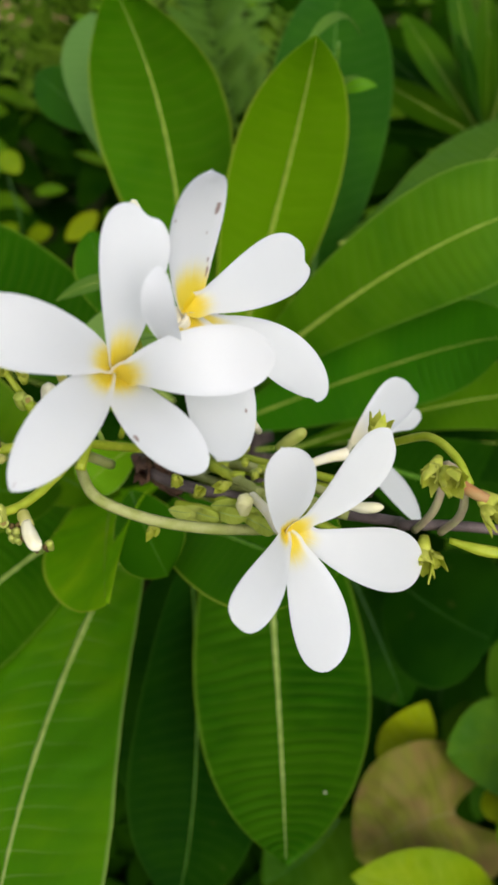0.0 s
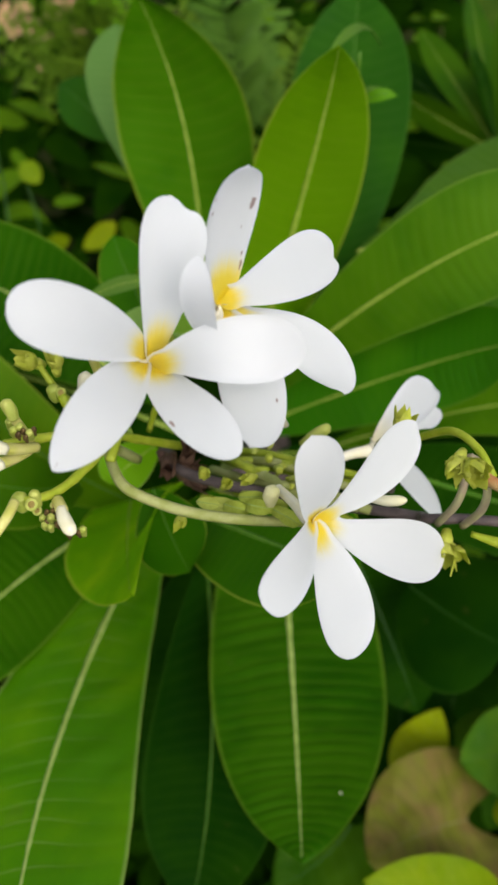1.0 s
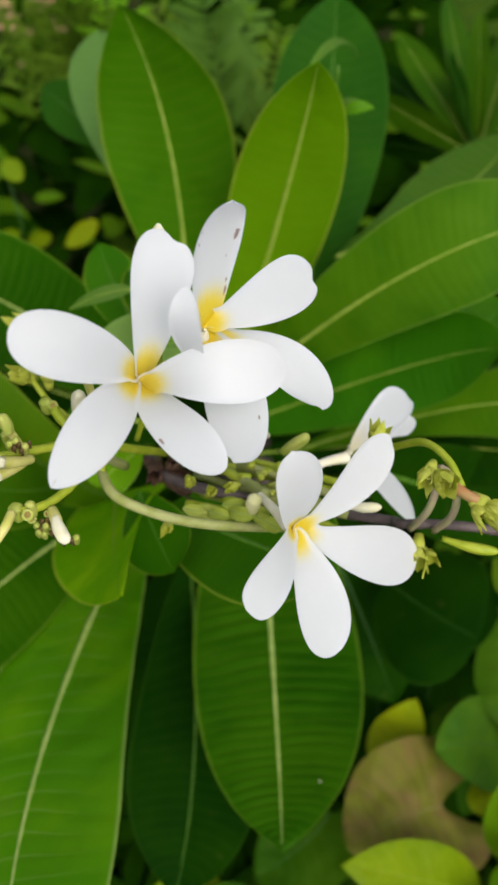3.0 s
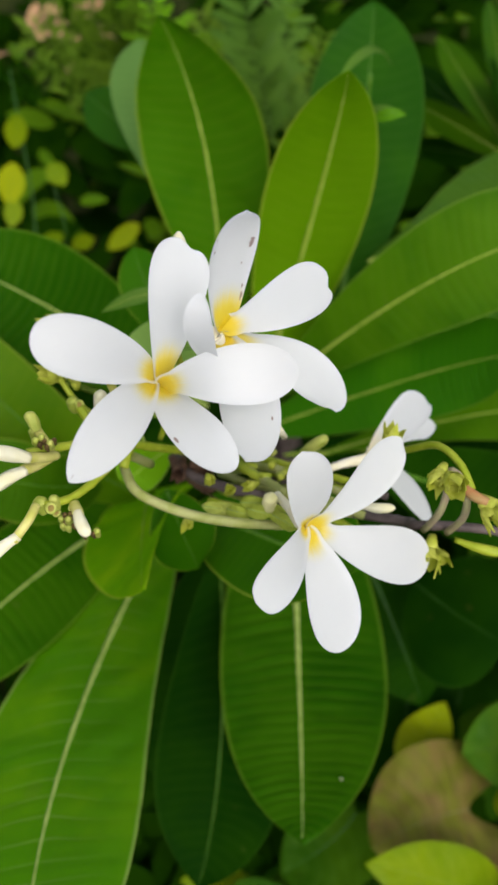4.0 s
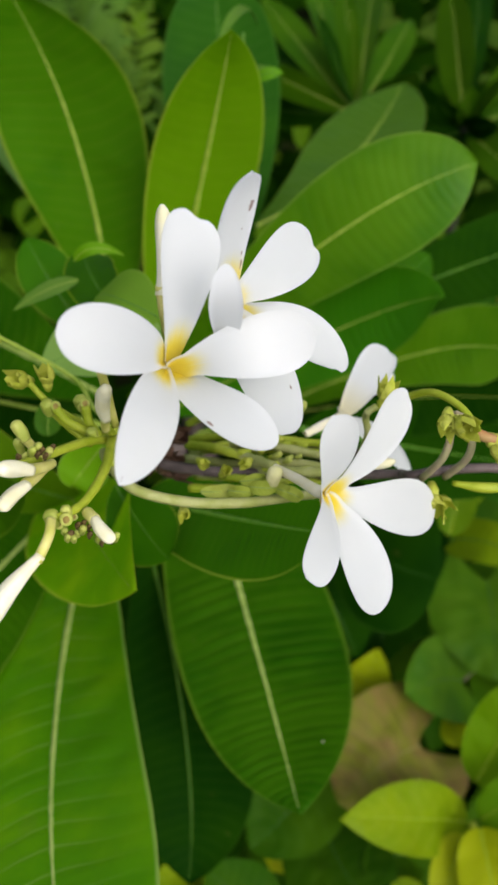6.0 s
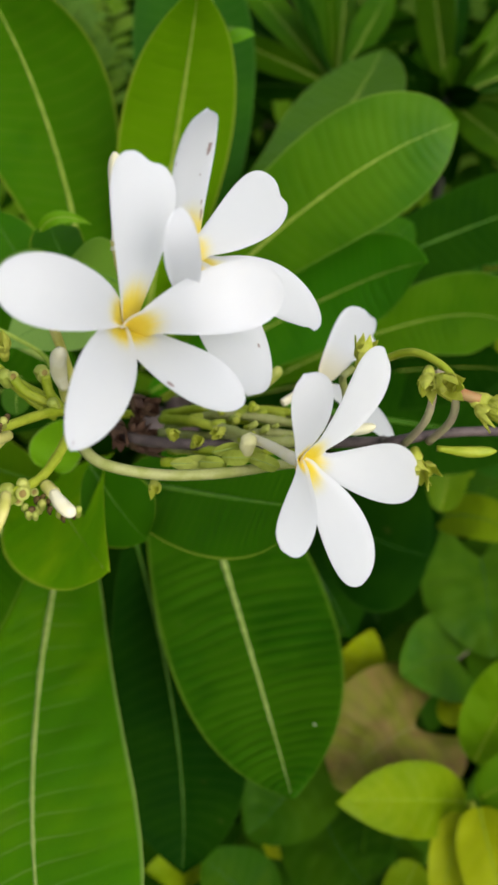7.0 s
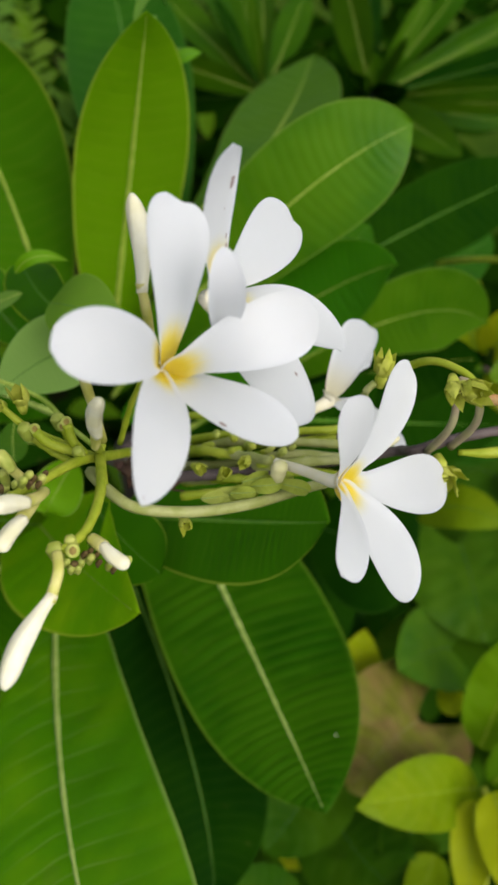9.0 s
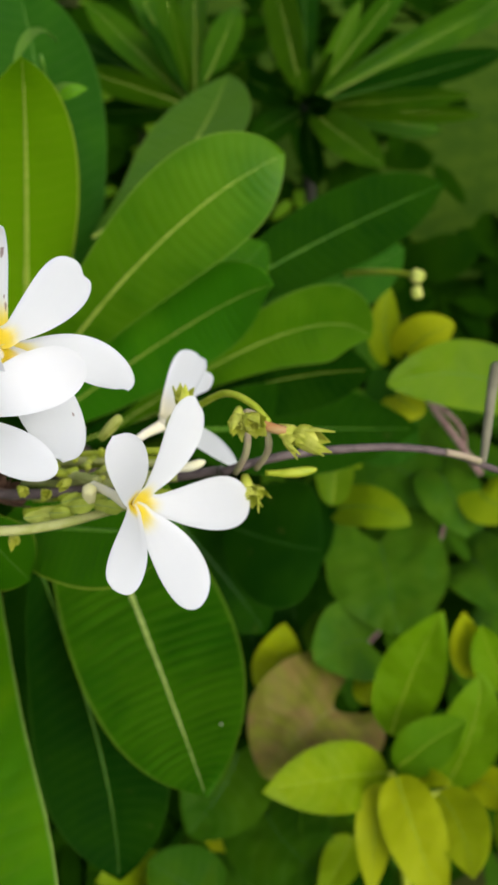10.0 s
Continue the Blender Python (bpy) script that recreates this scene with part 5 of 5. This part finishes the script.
# ---- two far rosettes of long leaves ----
far_one = thing("far_frangipani", "frangipani top with long drooping leaves, deep in shade", "shrub", group="far shrubs")
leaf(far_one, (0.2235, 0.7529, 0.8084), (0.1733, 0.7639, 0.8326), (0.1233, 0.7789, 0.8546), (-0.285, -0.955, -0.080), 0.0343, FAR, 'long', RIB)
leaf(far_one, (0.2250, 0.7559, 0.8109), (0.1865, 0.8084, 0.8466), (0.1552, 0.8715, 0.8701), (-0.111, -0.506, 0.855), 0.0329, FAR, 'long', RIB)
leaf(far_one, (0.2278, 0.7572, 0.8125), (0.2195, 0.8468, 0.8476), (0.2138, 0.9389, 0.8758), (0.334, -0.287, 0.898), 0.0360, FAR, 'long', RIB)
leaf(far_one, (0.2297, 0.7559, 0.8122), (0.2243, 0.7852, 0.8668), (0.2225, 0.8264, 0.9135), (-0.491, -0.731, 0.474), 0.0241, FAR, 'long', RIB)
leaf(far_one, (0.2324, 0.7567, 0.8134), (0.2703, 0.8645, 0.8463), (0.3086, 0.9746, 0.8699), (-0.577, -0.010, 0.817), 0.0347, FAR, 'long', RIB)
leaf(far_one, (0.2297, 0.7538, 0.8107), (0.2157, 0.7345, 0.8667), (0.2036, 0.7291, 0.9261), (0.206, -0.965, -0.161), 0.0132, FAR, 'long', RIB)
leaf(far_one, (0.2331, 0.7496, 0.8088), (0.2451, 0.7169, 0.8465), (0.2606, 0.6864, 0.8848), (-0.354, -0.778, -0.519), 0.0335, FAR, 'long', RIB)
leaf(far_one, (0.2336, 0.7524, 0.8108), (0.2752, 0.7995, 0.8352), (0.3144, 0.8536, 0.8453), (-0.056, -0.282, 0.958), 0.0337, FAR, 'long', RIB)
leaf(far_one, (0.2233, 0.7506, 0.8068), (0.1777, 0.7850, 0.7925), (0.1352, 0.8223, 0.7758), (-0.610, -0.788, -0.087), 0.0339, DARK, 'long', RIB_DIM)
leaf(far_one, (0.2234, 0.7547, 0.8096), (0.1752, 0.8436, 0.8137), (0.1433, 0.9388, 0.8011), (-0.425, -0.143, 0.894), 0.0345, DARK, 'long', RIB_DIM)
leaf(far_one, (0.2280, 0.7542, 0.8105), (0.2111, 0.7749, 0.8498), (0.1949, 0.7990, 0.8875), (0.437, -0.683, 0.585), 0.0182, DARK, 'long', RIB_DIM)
stalk('trunk', [(0.2302, 0.7507, 0.8088), (0.2315, 0.7572, 0.7022), (0.2442, 0.8018, 0.4019), (0.2674, 0.8888, -0.2008)], 0.0050, 0.0110, TRUNK, far_one, 'trunk with shade put into its dark colour')
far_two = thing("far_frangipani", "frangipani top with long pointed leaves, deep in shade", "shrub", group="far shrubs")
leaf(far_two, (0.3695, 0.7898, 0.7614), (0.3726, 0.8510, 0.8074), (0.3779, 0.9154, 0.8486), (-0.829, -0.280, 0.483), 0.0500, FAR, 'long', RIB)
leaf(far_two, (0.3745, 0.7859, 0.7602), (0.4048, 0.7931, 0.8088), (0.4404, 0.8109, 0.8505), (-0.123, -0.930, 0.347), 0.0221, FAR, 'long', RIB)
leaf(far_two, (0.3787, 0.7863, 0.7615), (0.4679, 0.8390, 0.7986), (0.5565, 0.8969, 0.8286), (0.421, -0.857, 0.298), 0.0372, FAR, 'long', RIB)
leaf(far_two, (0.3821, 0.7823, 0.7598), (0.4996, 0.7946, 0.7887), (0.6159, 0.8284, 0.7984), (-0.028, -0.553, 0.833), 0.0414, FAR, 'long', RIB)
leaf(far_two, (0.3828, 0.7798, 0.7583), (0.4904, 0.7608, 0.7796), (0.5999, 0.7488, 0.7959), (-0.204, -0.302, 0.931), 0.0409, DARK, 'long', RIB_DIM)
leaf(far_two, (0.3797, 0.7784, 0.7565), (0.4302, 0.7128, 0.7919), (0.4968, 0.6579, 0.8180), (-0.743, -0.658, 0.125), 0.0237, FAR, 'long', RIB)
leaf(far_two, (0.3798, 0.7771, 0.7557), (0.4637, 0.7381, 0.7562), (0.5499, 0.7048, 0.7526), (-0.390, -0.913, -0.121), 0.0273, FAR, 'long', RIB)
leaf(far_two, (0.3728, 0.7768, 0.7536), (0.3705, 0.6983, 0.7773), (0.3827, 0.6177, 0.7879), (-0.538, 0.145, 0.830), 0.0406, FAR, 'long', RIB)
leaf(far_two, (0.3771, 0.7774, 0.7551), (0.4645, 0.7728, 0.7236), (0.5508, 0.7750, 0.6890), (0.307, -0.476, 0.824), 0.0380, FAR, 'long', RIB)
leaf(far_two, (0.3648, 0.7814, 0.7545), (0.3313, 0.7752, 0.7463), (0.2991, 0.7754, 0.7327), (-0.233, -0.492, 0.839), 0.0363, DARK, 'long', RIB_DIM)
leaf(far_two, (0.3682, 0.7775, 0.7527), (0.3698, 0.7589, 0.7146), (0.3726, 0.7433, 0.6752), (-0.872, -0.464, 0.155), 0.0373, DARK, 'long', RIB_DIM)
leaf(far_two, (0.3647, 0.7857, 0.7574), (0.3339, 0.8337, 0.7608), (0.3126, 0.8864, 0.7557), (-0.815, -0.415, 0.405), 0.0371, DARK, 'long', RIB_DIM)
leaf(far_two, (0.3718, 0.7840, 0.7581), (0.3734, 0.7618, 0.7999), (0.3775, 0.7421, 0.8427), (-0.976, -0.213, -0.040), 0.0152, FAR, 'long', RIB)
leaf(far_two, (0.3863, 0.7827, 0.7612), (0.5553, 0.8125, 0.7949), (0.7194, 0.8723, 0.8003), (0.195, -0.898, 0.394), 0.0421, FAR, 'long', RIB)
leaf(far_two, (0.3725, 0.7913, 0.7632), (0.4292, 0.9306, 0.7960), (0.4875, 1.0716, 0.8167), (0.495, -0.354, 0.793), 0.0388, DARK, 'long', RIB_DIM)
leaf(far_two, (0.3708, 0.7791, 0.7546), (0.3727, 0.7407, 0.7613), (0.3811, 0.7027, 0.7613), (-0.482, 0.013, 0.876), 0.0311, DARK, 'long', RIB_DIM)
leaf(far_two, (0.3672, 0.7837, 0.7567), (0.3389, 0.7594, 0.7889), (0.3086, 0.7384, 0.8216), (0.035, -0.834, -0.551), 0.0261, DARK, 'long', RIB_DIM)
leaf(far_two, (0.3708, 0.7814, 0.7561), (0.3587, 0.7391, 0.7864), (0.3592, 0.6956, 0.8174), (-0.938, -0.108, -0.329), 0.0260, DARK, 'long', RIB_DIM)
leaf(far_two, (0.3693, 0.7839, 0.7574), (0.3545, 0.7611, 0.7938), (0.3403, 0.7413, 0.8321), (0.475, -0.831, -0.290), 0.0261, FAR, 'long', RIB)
stalk('trunk', [(0.3690, 0.7818, 0.7559), (0.3979, 0.8129, 0.6178), (0.4529, 0.8541, 0.2709), (0.5568, 0.9314, -0.4279)], 0.0050, 0.0110, TRUNK, far_two, 'trunk with shade put into its dark colour')
stalk('twig', [(0.2491, 0.4804, 0.7982), (0.2617, 0.4466, 0.8344), (0.2732, 0.4072, 0.8665), (0.2806, 0.3843, 0.8809)], 0.0026, 0.0017, STALK, back, 'thin stalk with a young bud')
bud(back, (0.2791, 0.3805, 0.8779), (0.2837, 0.3868, 0.8834), 0.0054, BUD_GREEN)
bud(back, (0.2790, 0.3777, 0.8760), (0.2776, 0.3703, 0.8706), 0.0042, BUD_GREEN)

# ---- feathery shrub: fronds of paired leaflets ----

def frond(parent, p0, pm, p2, normal, length, pairs, material, slim=0.22):
    """A rachis with pairs of narrow leaflets."""
    a, b, c, nrm = Vector(p0), Vector(pm), Vector(p2), Vector(normal)
    bm = tube(bmesh.new(), [bezier(a, b, c, i / 10)[0] for i in range(11)], [0.0011 * (1 - 0.07 * i) for i in range(11)], 5)
    bm.loops.layers.uv.verify()
    rnd = random.Random(next(seeds))
    for i in range(pairs):
        s = 0.12 + 0.86 * i / (pairs - 1)
        p, d = bezier(a, b, c, s)
        side = d.cross(nrm).normalized()
        size = length * (1 - 0.55 * abs(s - 0.4) ** 1.5)
        for sign in (-1, 1):
            o = (side * sign * rnd.uniform(0.6, 1.1) + d * rnd.uniform(0.3, 1.0) + nrm * rnd.uniform(-0.5, 0.5)).normalized()
            size *= rnd.uniform(0.8, 1.2)
            blade(bm, p, p + o * size * 0.5 + nrm * size * 0.05, p + o * size - nrm * size * 0.06, nrm, size * slim, "oval", nv=6, nu=2, thick=0.0003)
    return part("frond", bm, material, parent)

feather = thing("feathery_shrub", "shrub with feathery fronds of small paired leaflets", "shrub")
frond(feather, (-0.0278, 0.8693, 0.7632), (-0.0353, 0.8788, 0.8373), (-0.0440, 0.9056, 0.9069), (0.063, -0.966, 0.251), 0.0450, 16, PALE)
frond(feather, (-0.0369, 0.8540, 0.7515), (-0.0132, 0.8933, 0.8225), (0.0096, 0.9491, 0.8818), (0.372, -0.808, 0.457), 0.0368, 15, PALE)
frond(feather, (-0.0116, 0.8549, 0.7512), (-0.0239, 0.8685, 0.8137), (-0.0371, 0.8965, 0.8709), (-0.279, -0.924, 0.262), 0.0334, 14, PALE)
frond(feather, (0.0382, 0.7837, 0.7506), (0.0556, 0.7857, 0.8165), (0.0758, 0.8034, 0.8792), (-0.005, -0.988, 0.153), 0.0343, 13, PALE)
frond(feather, (0.0593, 0.7508, 0.7812), (0.0784, 0.7439, 0.8226), (0.1014, 0.7471, 0.8626), (-0.349, -0.927, 0.138), 0.0276, 11, YOUNG)
frond(feather, (0.0706, 0.7603, 0.7882), (0.0756, 0.7537, 0.8295), (0.0825, 0.7569, 0.8710), (0.319, -0.944, -0.084), 0.0331, 10, PALE)
frond(feather, (-0.0447, 0.8727, 0.7092), (-0.0736, 0.9372, 0.7757), (-0.1015, 1.0164, 0.8245), (-0.210, -0.661, 0.721), 0.0393, 15, FROND)
frond(feather, (0.0017, 0.8743, 0.7087), (0.0239, 0.9313, 0.7653), (0.0446, 1.0008, 0.8065), (0.079, -0.627, 0.775), 0.0361, 14, FROND)
frond(feather, (-0.1214, 0.9816, 0.6832), (-0.1523, 1.0518, 0.7557), (-0.1833, 1.1378, 0.8085), (0.170, -0.575, 0.801), 0.0498, 15, YOUNG)
frond(feather, (0.0132, 0.8757, 0.7666), (0.0005, 0.8790, 0.8030), (-0.0131, 0.8912, 0.8371), (0.102, -0.963, 0.250), 0.0247, 14, PALE)
frond(feather, (-0.2182, 1.0948, 0.7187), (-0.2505, 1.0598, 0.7695), (-0.2933, 1.0376, 0.8198), (0.754, -0.624, 0.207), 0.0369, 15, FROND, 0.15)
frond(feather, (-0.2182, 1.0948, 0.7187), (-0.2622, 1.0462, 0.7607), (-0.3196, 1.0101, 0.7991), (0.754, -0.519, 0.404), 0.0369, 15, FROND, 0.15)
frond(feather, (-0.2182, 1.0948, 0.7187), (-0.2506, 1.0329, 0.7490), (-0.2984, 0.9789, 0.7738), (0.799, -0.307, 0.517), 0.0369, 15, FROND, 0.15)
frond(feather, (-0.2182, 1.0948, 0.7187), (-0.2335, 1.0229, 0.7406), (-0.2639, 0.9535, 0.7525), (0.677, -0.044, 0.735), 0.0369, 15, FROND, 0.15)
frond(feather, (-0.2182, 1.0948, 0.7187), (-0.2186, 1.0175, 0.7370), (-0.2297, 0.9388, 0.7396), (0.324, 0.102, 0.941), 0.0369, 15, FROND, 0.15)
frond(feather, (-0.2182, 1.0948, 0.7187), (-0.1970, 1.0594, 0.7637), (-0.1714, 1.0366, 0.8143), (-0.067, -0.866, -0.495), 0.0370, 15, FROND, 0.15)
frond(feather, (-0.2182, 1.0948, 0.7187), (-0.2290, 1.0686, 0.7738), (-0.2463, 1.0552, 0.8318), (0.647, -0.755, -0.103), 0.0370, 15, FROND, 0.15)
frond(feather, (-0.2182, 1.0948, 0.7187), (-0.2110, 1.0715, 0.7751), (-0.2059, 1.0620, 0.8356), (0.390, -0.875, -0.287), 0.0370, 15, FROND, 0.15)
frond(feather, (-0.2182, 1.0948, 0.7187), (-0.2635, 1.0233, 0.7445), (-0.3251, 0.9620, 0.7615), (0.693, -0.356, 0.626), 0.0368, 15, DARK, 0.15)

# a slender sprig that stands before the broad dull leaf
stalk('sprig_stem', [(0.0490, 0.4560, 1.0600), (0.0500, 0.4640, 1.0100), (0.0480, 0.5000, 0.8800), (0.0400, 0.6000, 0.6000)], 0.0009, 0.0013, RIB_DIM, feather)
leaf(feather, (0.0300, 0.4230, 1.0760), (0.0480, 0.4550, 1.0745), (0.0640, 0.4850, 1.0490), (-0.10, -0.62, 0.78), 0.0060, PALE, 'lance', RIB_DIM)
leaf(feather, (0.0520, 0.4420, 1.0400), (0.0610, 0.4400, 1.0450), (0.0700, 0.4420, 1.0430), (-0.20, -0.70, 0.69), 0.0070, YOUNG, 'lance', RIB_DIM)
leaf(feather, (0.0490, 0.4600, 1.0330), (0.0590, 0.4560, 1.0370), (0.0690, 0.4560, 1.0350), (-0.10, -0.72, 0.69), 0.0070, PALE, 'lance', RIB_DIM)

# ---- small yellowing shrub behind ----
yellowing = thing("yellowing_shrub", "straggly shrub with small yellow-green leaves", "shrub")
stalk('stem', [(-0.2873, 0.7808, 0.6462), (-0.2892, 0.8243, 0.7091), (-0.2969, 0.8598, 0.7660), (-0.3110, 0.9141, 0.8092)], 0.0013, 0.0009, RIB_DARK, yellowing)
stalk('stem', [(-0.2782, 0.7838, 0.5908), (-0.2492, 0.7849, 0.6766), (-0.2576, 0.8114, 0.7264)], 0.0013, 0.0009, RIB_DARK, yellowing)
stalk('stem', [(-0.2873, 0.7808, 0.6462), (-0.2851, 0.7835, 0.5909), (-0.3360, 0.8625, 0.3113), (-0.4533, 1.0254, -0.2435)], 0.0017, 0.0036, RIB_DARK, yellowing)
leaf(yellowing, (-0.3041, 0.8447, 0.7543), (-0.2989, 0.8495, 0.7722), (-0.2936, 0.8544, 0.7902), (0.197, -0.959, 0.202), 0.0251, LIME, 'oval', RIB_LIME)
leaf(yellowing, (-0.3091, 0.7947, 0.7152), (-0.3030, 0.8038, 0.7364), (-0.2968, 0.8129, 0.7577), (0.226, -0.917, 0.328), 0.0301, YELLOW, 'oval', RIB_LIME)
leaf(yellowing, (-0.2450, 0.8144, 0.7282), (-0.2547, 0.8232, 0.7356), (-0.2645, 0.8321, 0.7429), (0.014, -0.629, 0.778), 0.0241, LIME, 'oval', RIB_LIME)
leaf(yellowing, (-0.2813, 0.7736, 0.6689), (-0.2642, 0.7723, 0.6815), (-0.2470, 0.7710, 0.6941), (-0.302, -0.900, 0.316), 0.0192, LIME, 'oval', RIB_LIME)
leaf(yellowing, (-0.1959, 0.7588, 0.6826), (-0.1770, 0.7615, 0.6984), (-0.1580, 0.7642, 0.7141), (-0.181, -0.909, 0.374), 0.0213, YELLOW, 'oval', RIB_LIME)
leaf(yellowing, (-0.2480, 0.7952, 0.6560), (-0.2324, 0.7907, 0.6661), (-0.2169, 0.7861, 0.6762), (-0.465, -0.814, 0.347), 0.0183, LIME, 'oval', RIB_LIME)
leaf(yellowing, (-0.3060, 0.7749, 0.6995), (-0.3038, 0.7874, 0.7092), (-0.3016, 0.7999, 0.7190), (0.322, -0.617, 0.718), 0.0215, LIME, 'oval', RIB_LIME)
leaf(yellowing, (-0.3335, 0.8088, 0.7272), (-0.3434, 0.8209, 0.7371), (-0.3532, 0.8330, 0.7470), (0.121, -0.567, 0.814), 0.0253, LIME, 'oval', RIB_LIME)

# ---- undergrowth that fills the garden behind, its shade put into the dark leaf colours ----
def undergrowth(name, label, count, x0, x1, near, far, size, material, shape, seed, spread=0.25):
    """Loose leaves on a bank that runs from the low front edge to the high back edge."""
    rnd = random.Random(seed)
    bm = bmesh.new()
    near, far = Vector(near), Vector(far)
    for i in range(count):
        s = rnd.random()
        p = near.lerp(far, s) + Vector((rnd.uniform(x0, x1), rnd.uniform(-0.5, 1) * spread, rnd.uniform(-1, 0.1) * spread))
        if p.y > 0.85 and p.x > 0.66 * p.y:
            continue
        a = rnd.uniform(0, 2 * math.pi)
        d = Vector((math.cos(a), math.sin(a) - 0.3, rnd.uniform(-0.5, 0.6))).normalized()
        n = Vector((rnd.uniform(-0.6, 0.6), rnd.uniform(-1.0, 0.2), 1)).normalized()
        ln = size * rnd.uniform(0.6, 1.35)
        e = p + d * ln
        m = (p + e) / 2 + n * ln * rnd.uniform(0, 0.15)
        blade(bm, p, m, e, n, ln * rnd.uniform(0.36, 0.55), shape, nv=7, nu=2, seed=i, wave=0.03, thick=0.0004)
    ob = part(name, bm, material, None, label)
    return tagged(ob, category="undergrowth", kind="stuff")


undergrowth("undergrowth", "dense undergrowth leaves, the shade among them put into their dark green", 3600, -1.1, 1.3, (0.12, 0.09, 0.33), (-0.06, 1.56, 0.68), 0.095, UNDER, "oval", 3)
DRY = stem_material("dry_leaf", (0.40, 0.24, 0.12), (0.30, 0.18, 0.08), 60, 0.8, 0.4)
undergrowth("leaf_litter", "dry tan fallen leaves on the bank behind", 16, -0.05, 0.05, (-0.385, 1.24, 0.66), (-0.265, 1.26, 0.74), 0.045, DRY, "oval", 11, 0.03)
undergrowth("undergrowth", "small narrow olive leaves of the undergrowth", 320, -1.0, 0.25, (0.26, 0.46, 0.57), (-0.06, 1.56, 0.68), 0.06, OLIVE, "lance", 5)
undergrowth("undergrowth", "mixed green creeper leaves covering the ground", 560, 0.0, 1.1, (0.12, 0.09, 0.33), (0.26, 0.46, 0.57), 0.075, LOWGREEN, "oval", 7, 0.12)
# Added leaves: a dark patch that paints the shade below the shrub.
undergrowth("undergrowth", "dark leaves added low under the shrub to stand in for shade", 700, -0.28, 0.10, (-0.06, 0.02, 0.30), (-0.02, 0.30, 0.36), 0.085, UNDER, "oval", 13, 0.10)
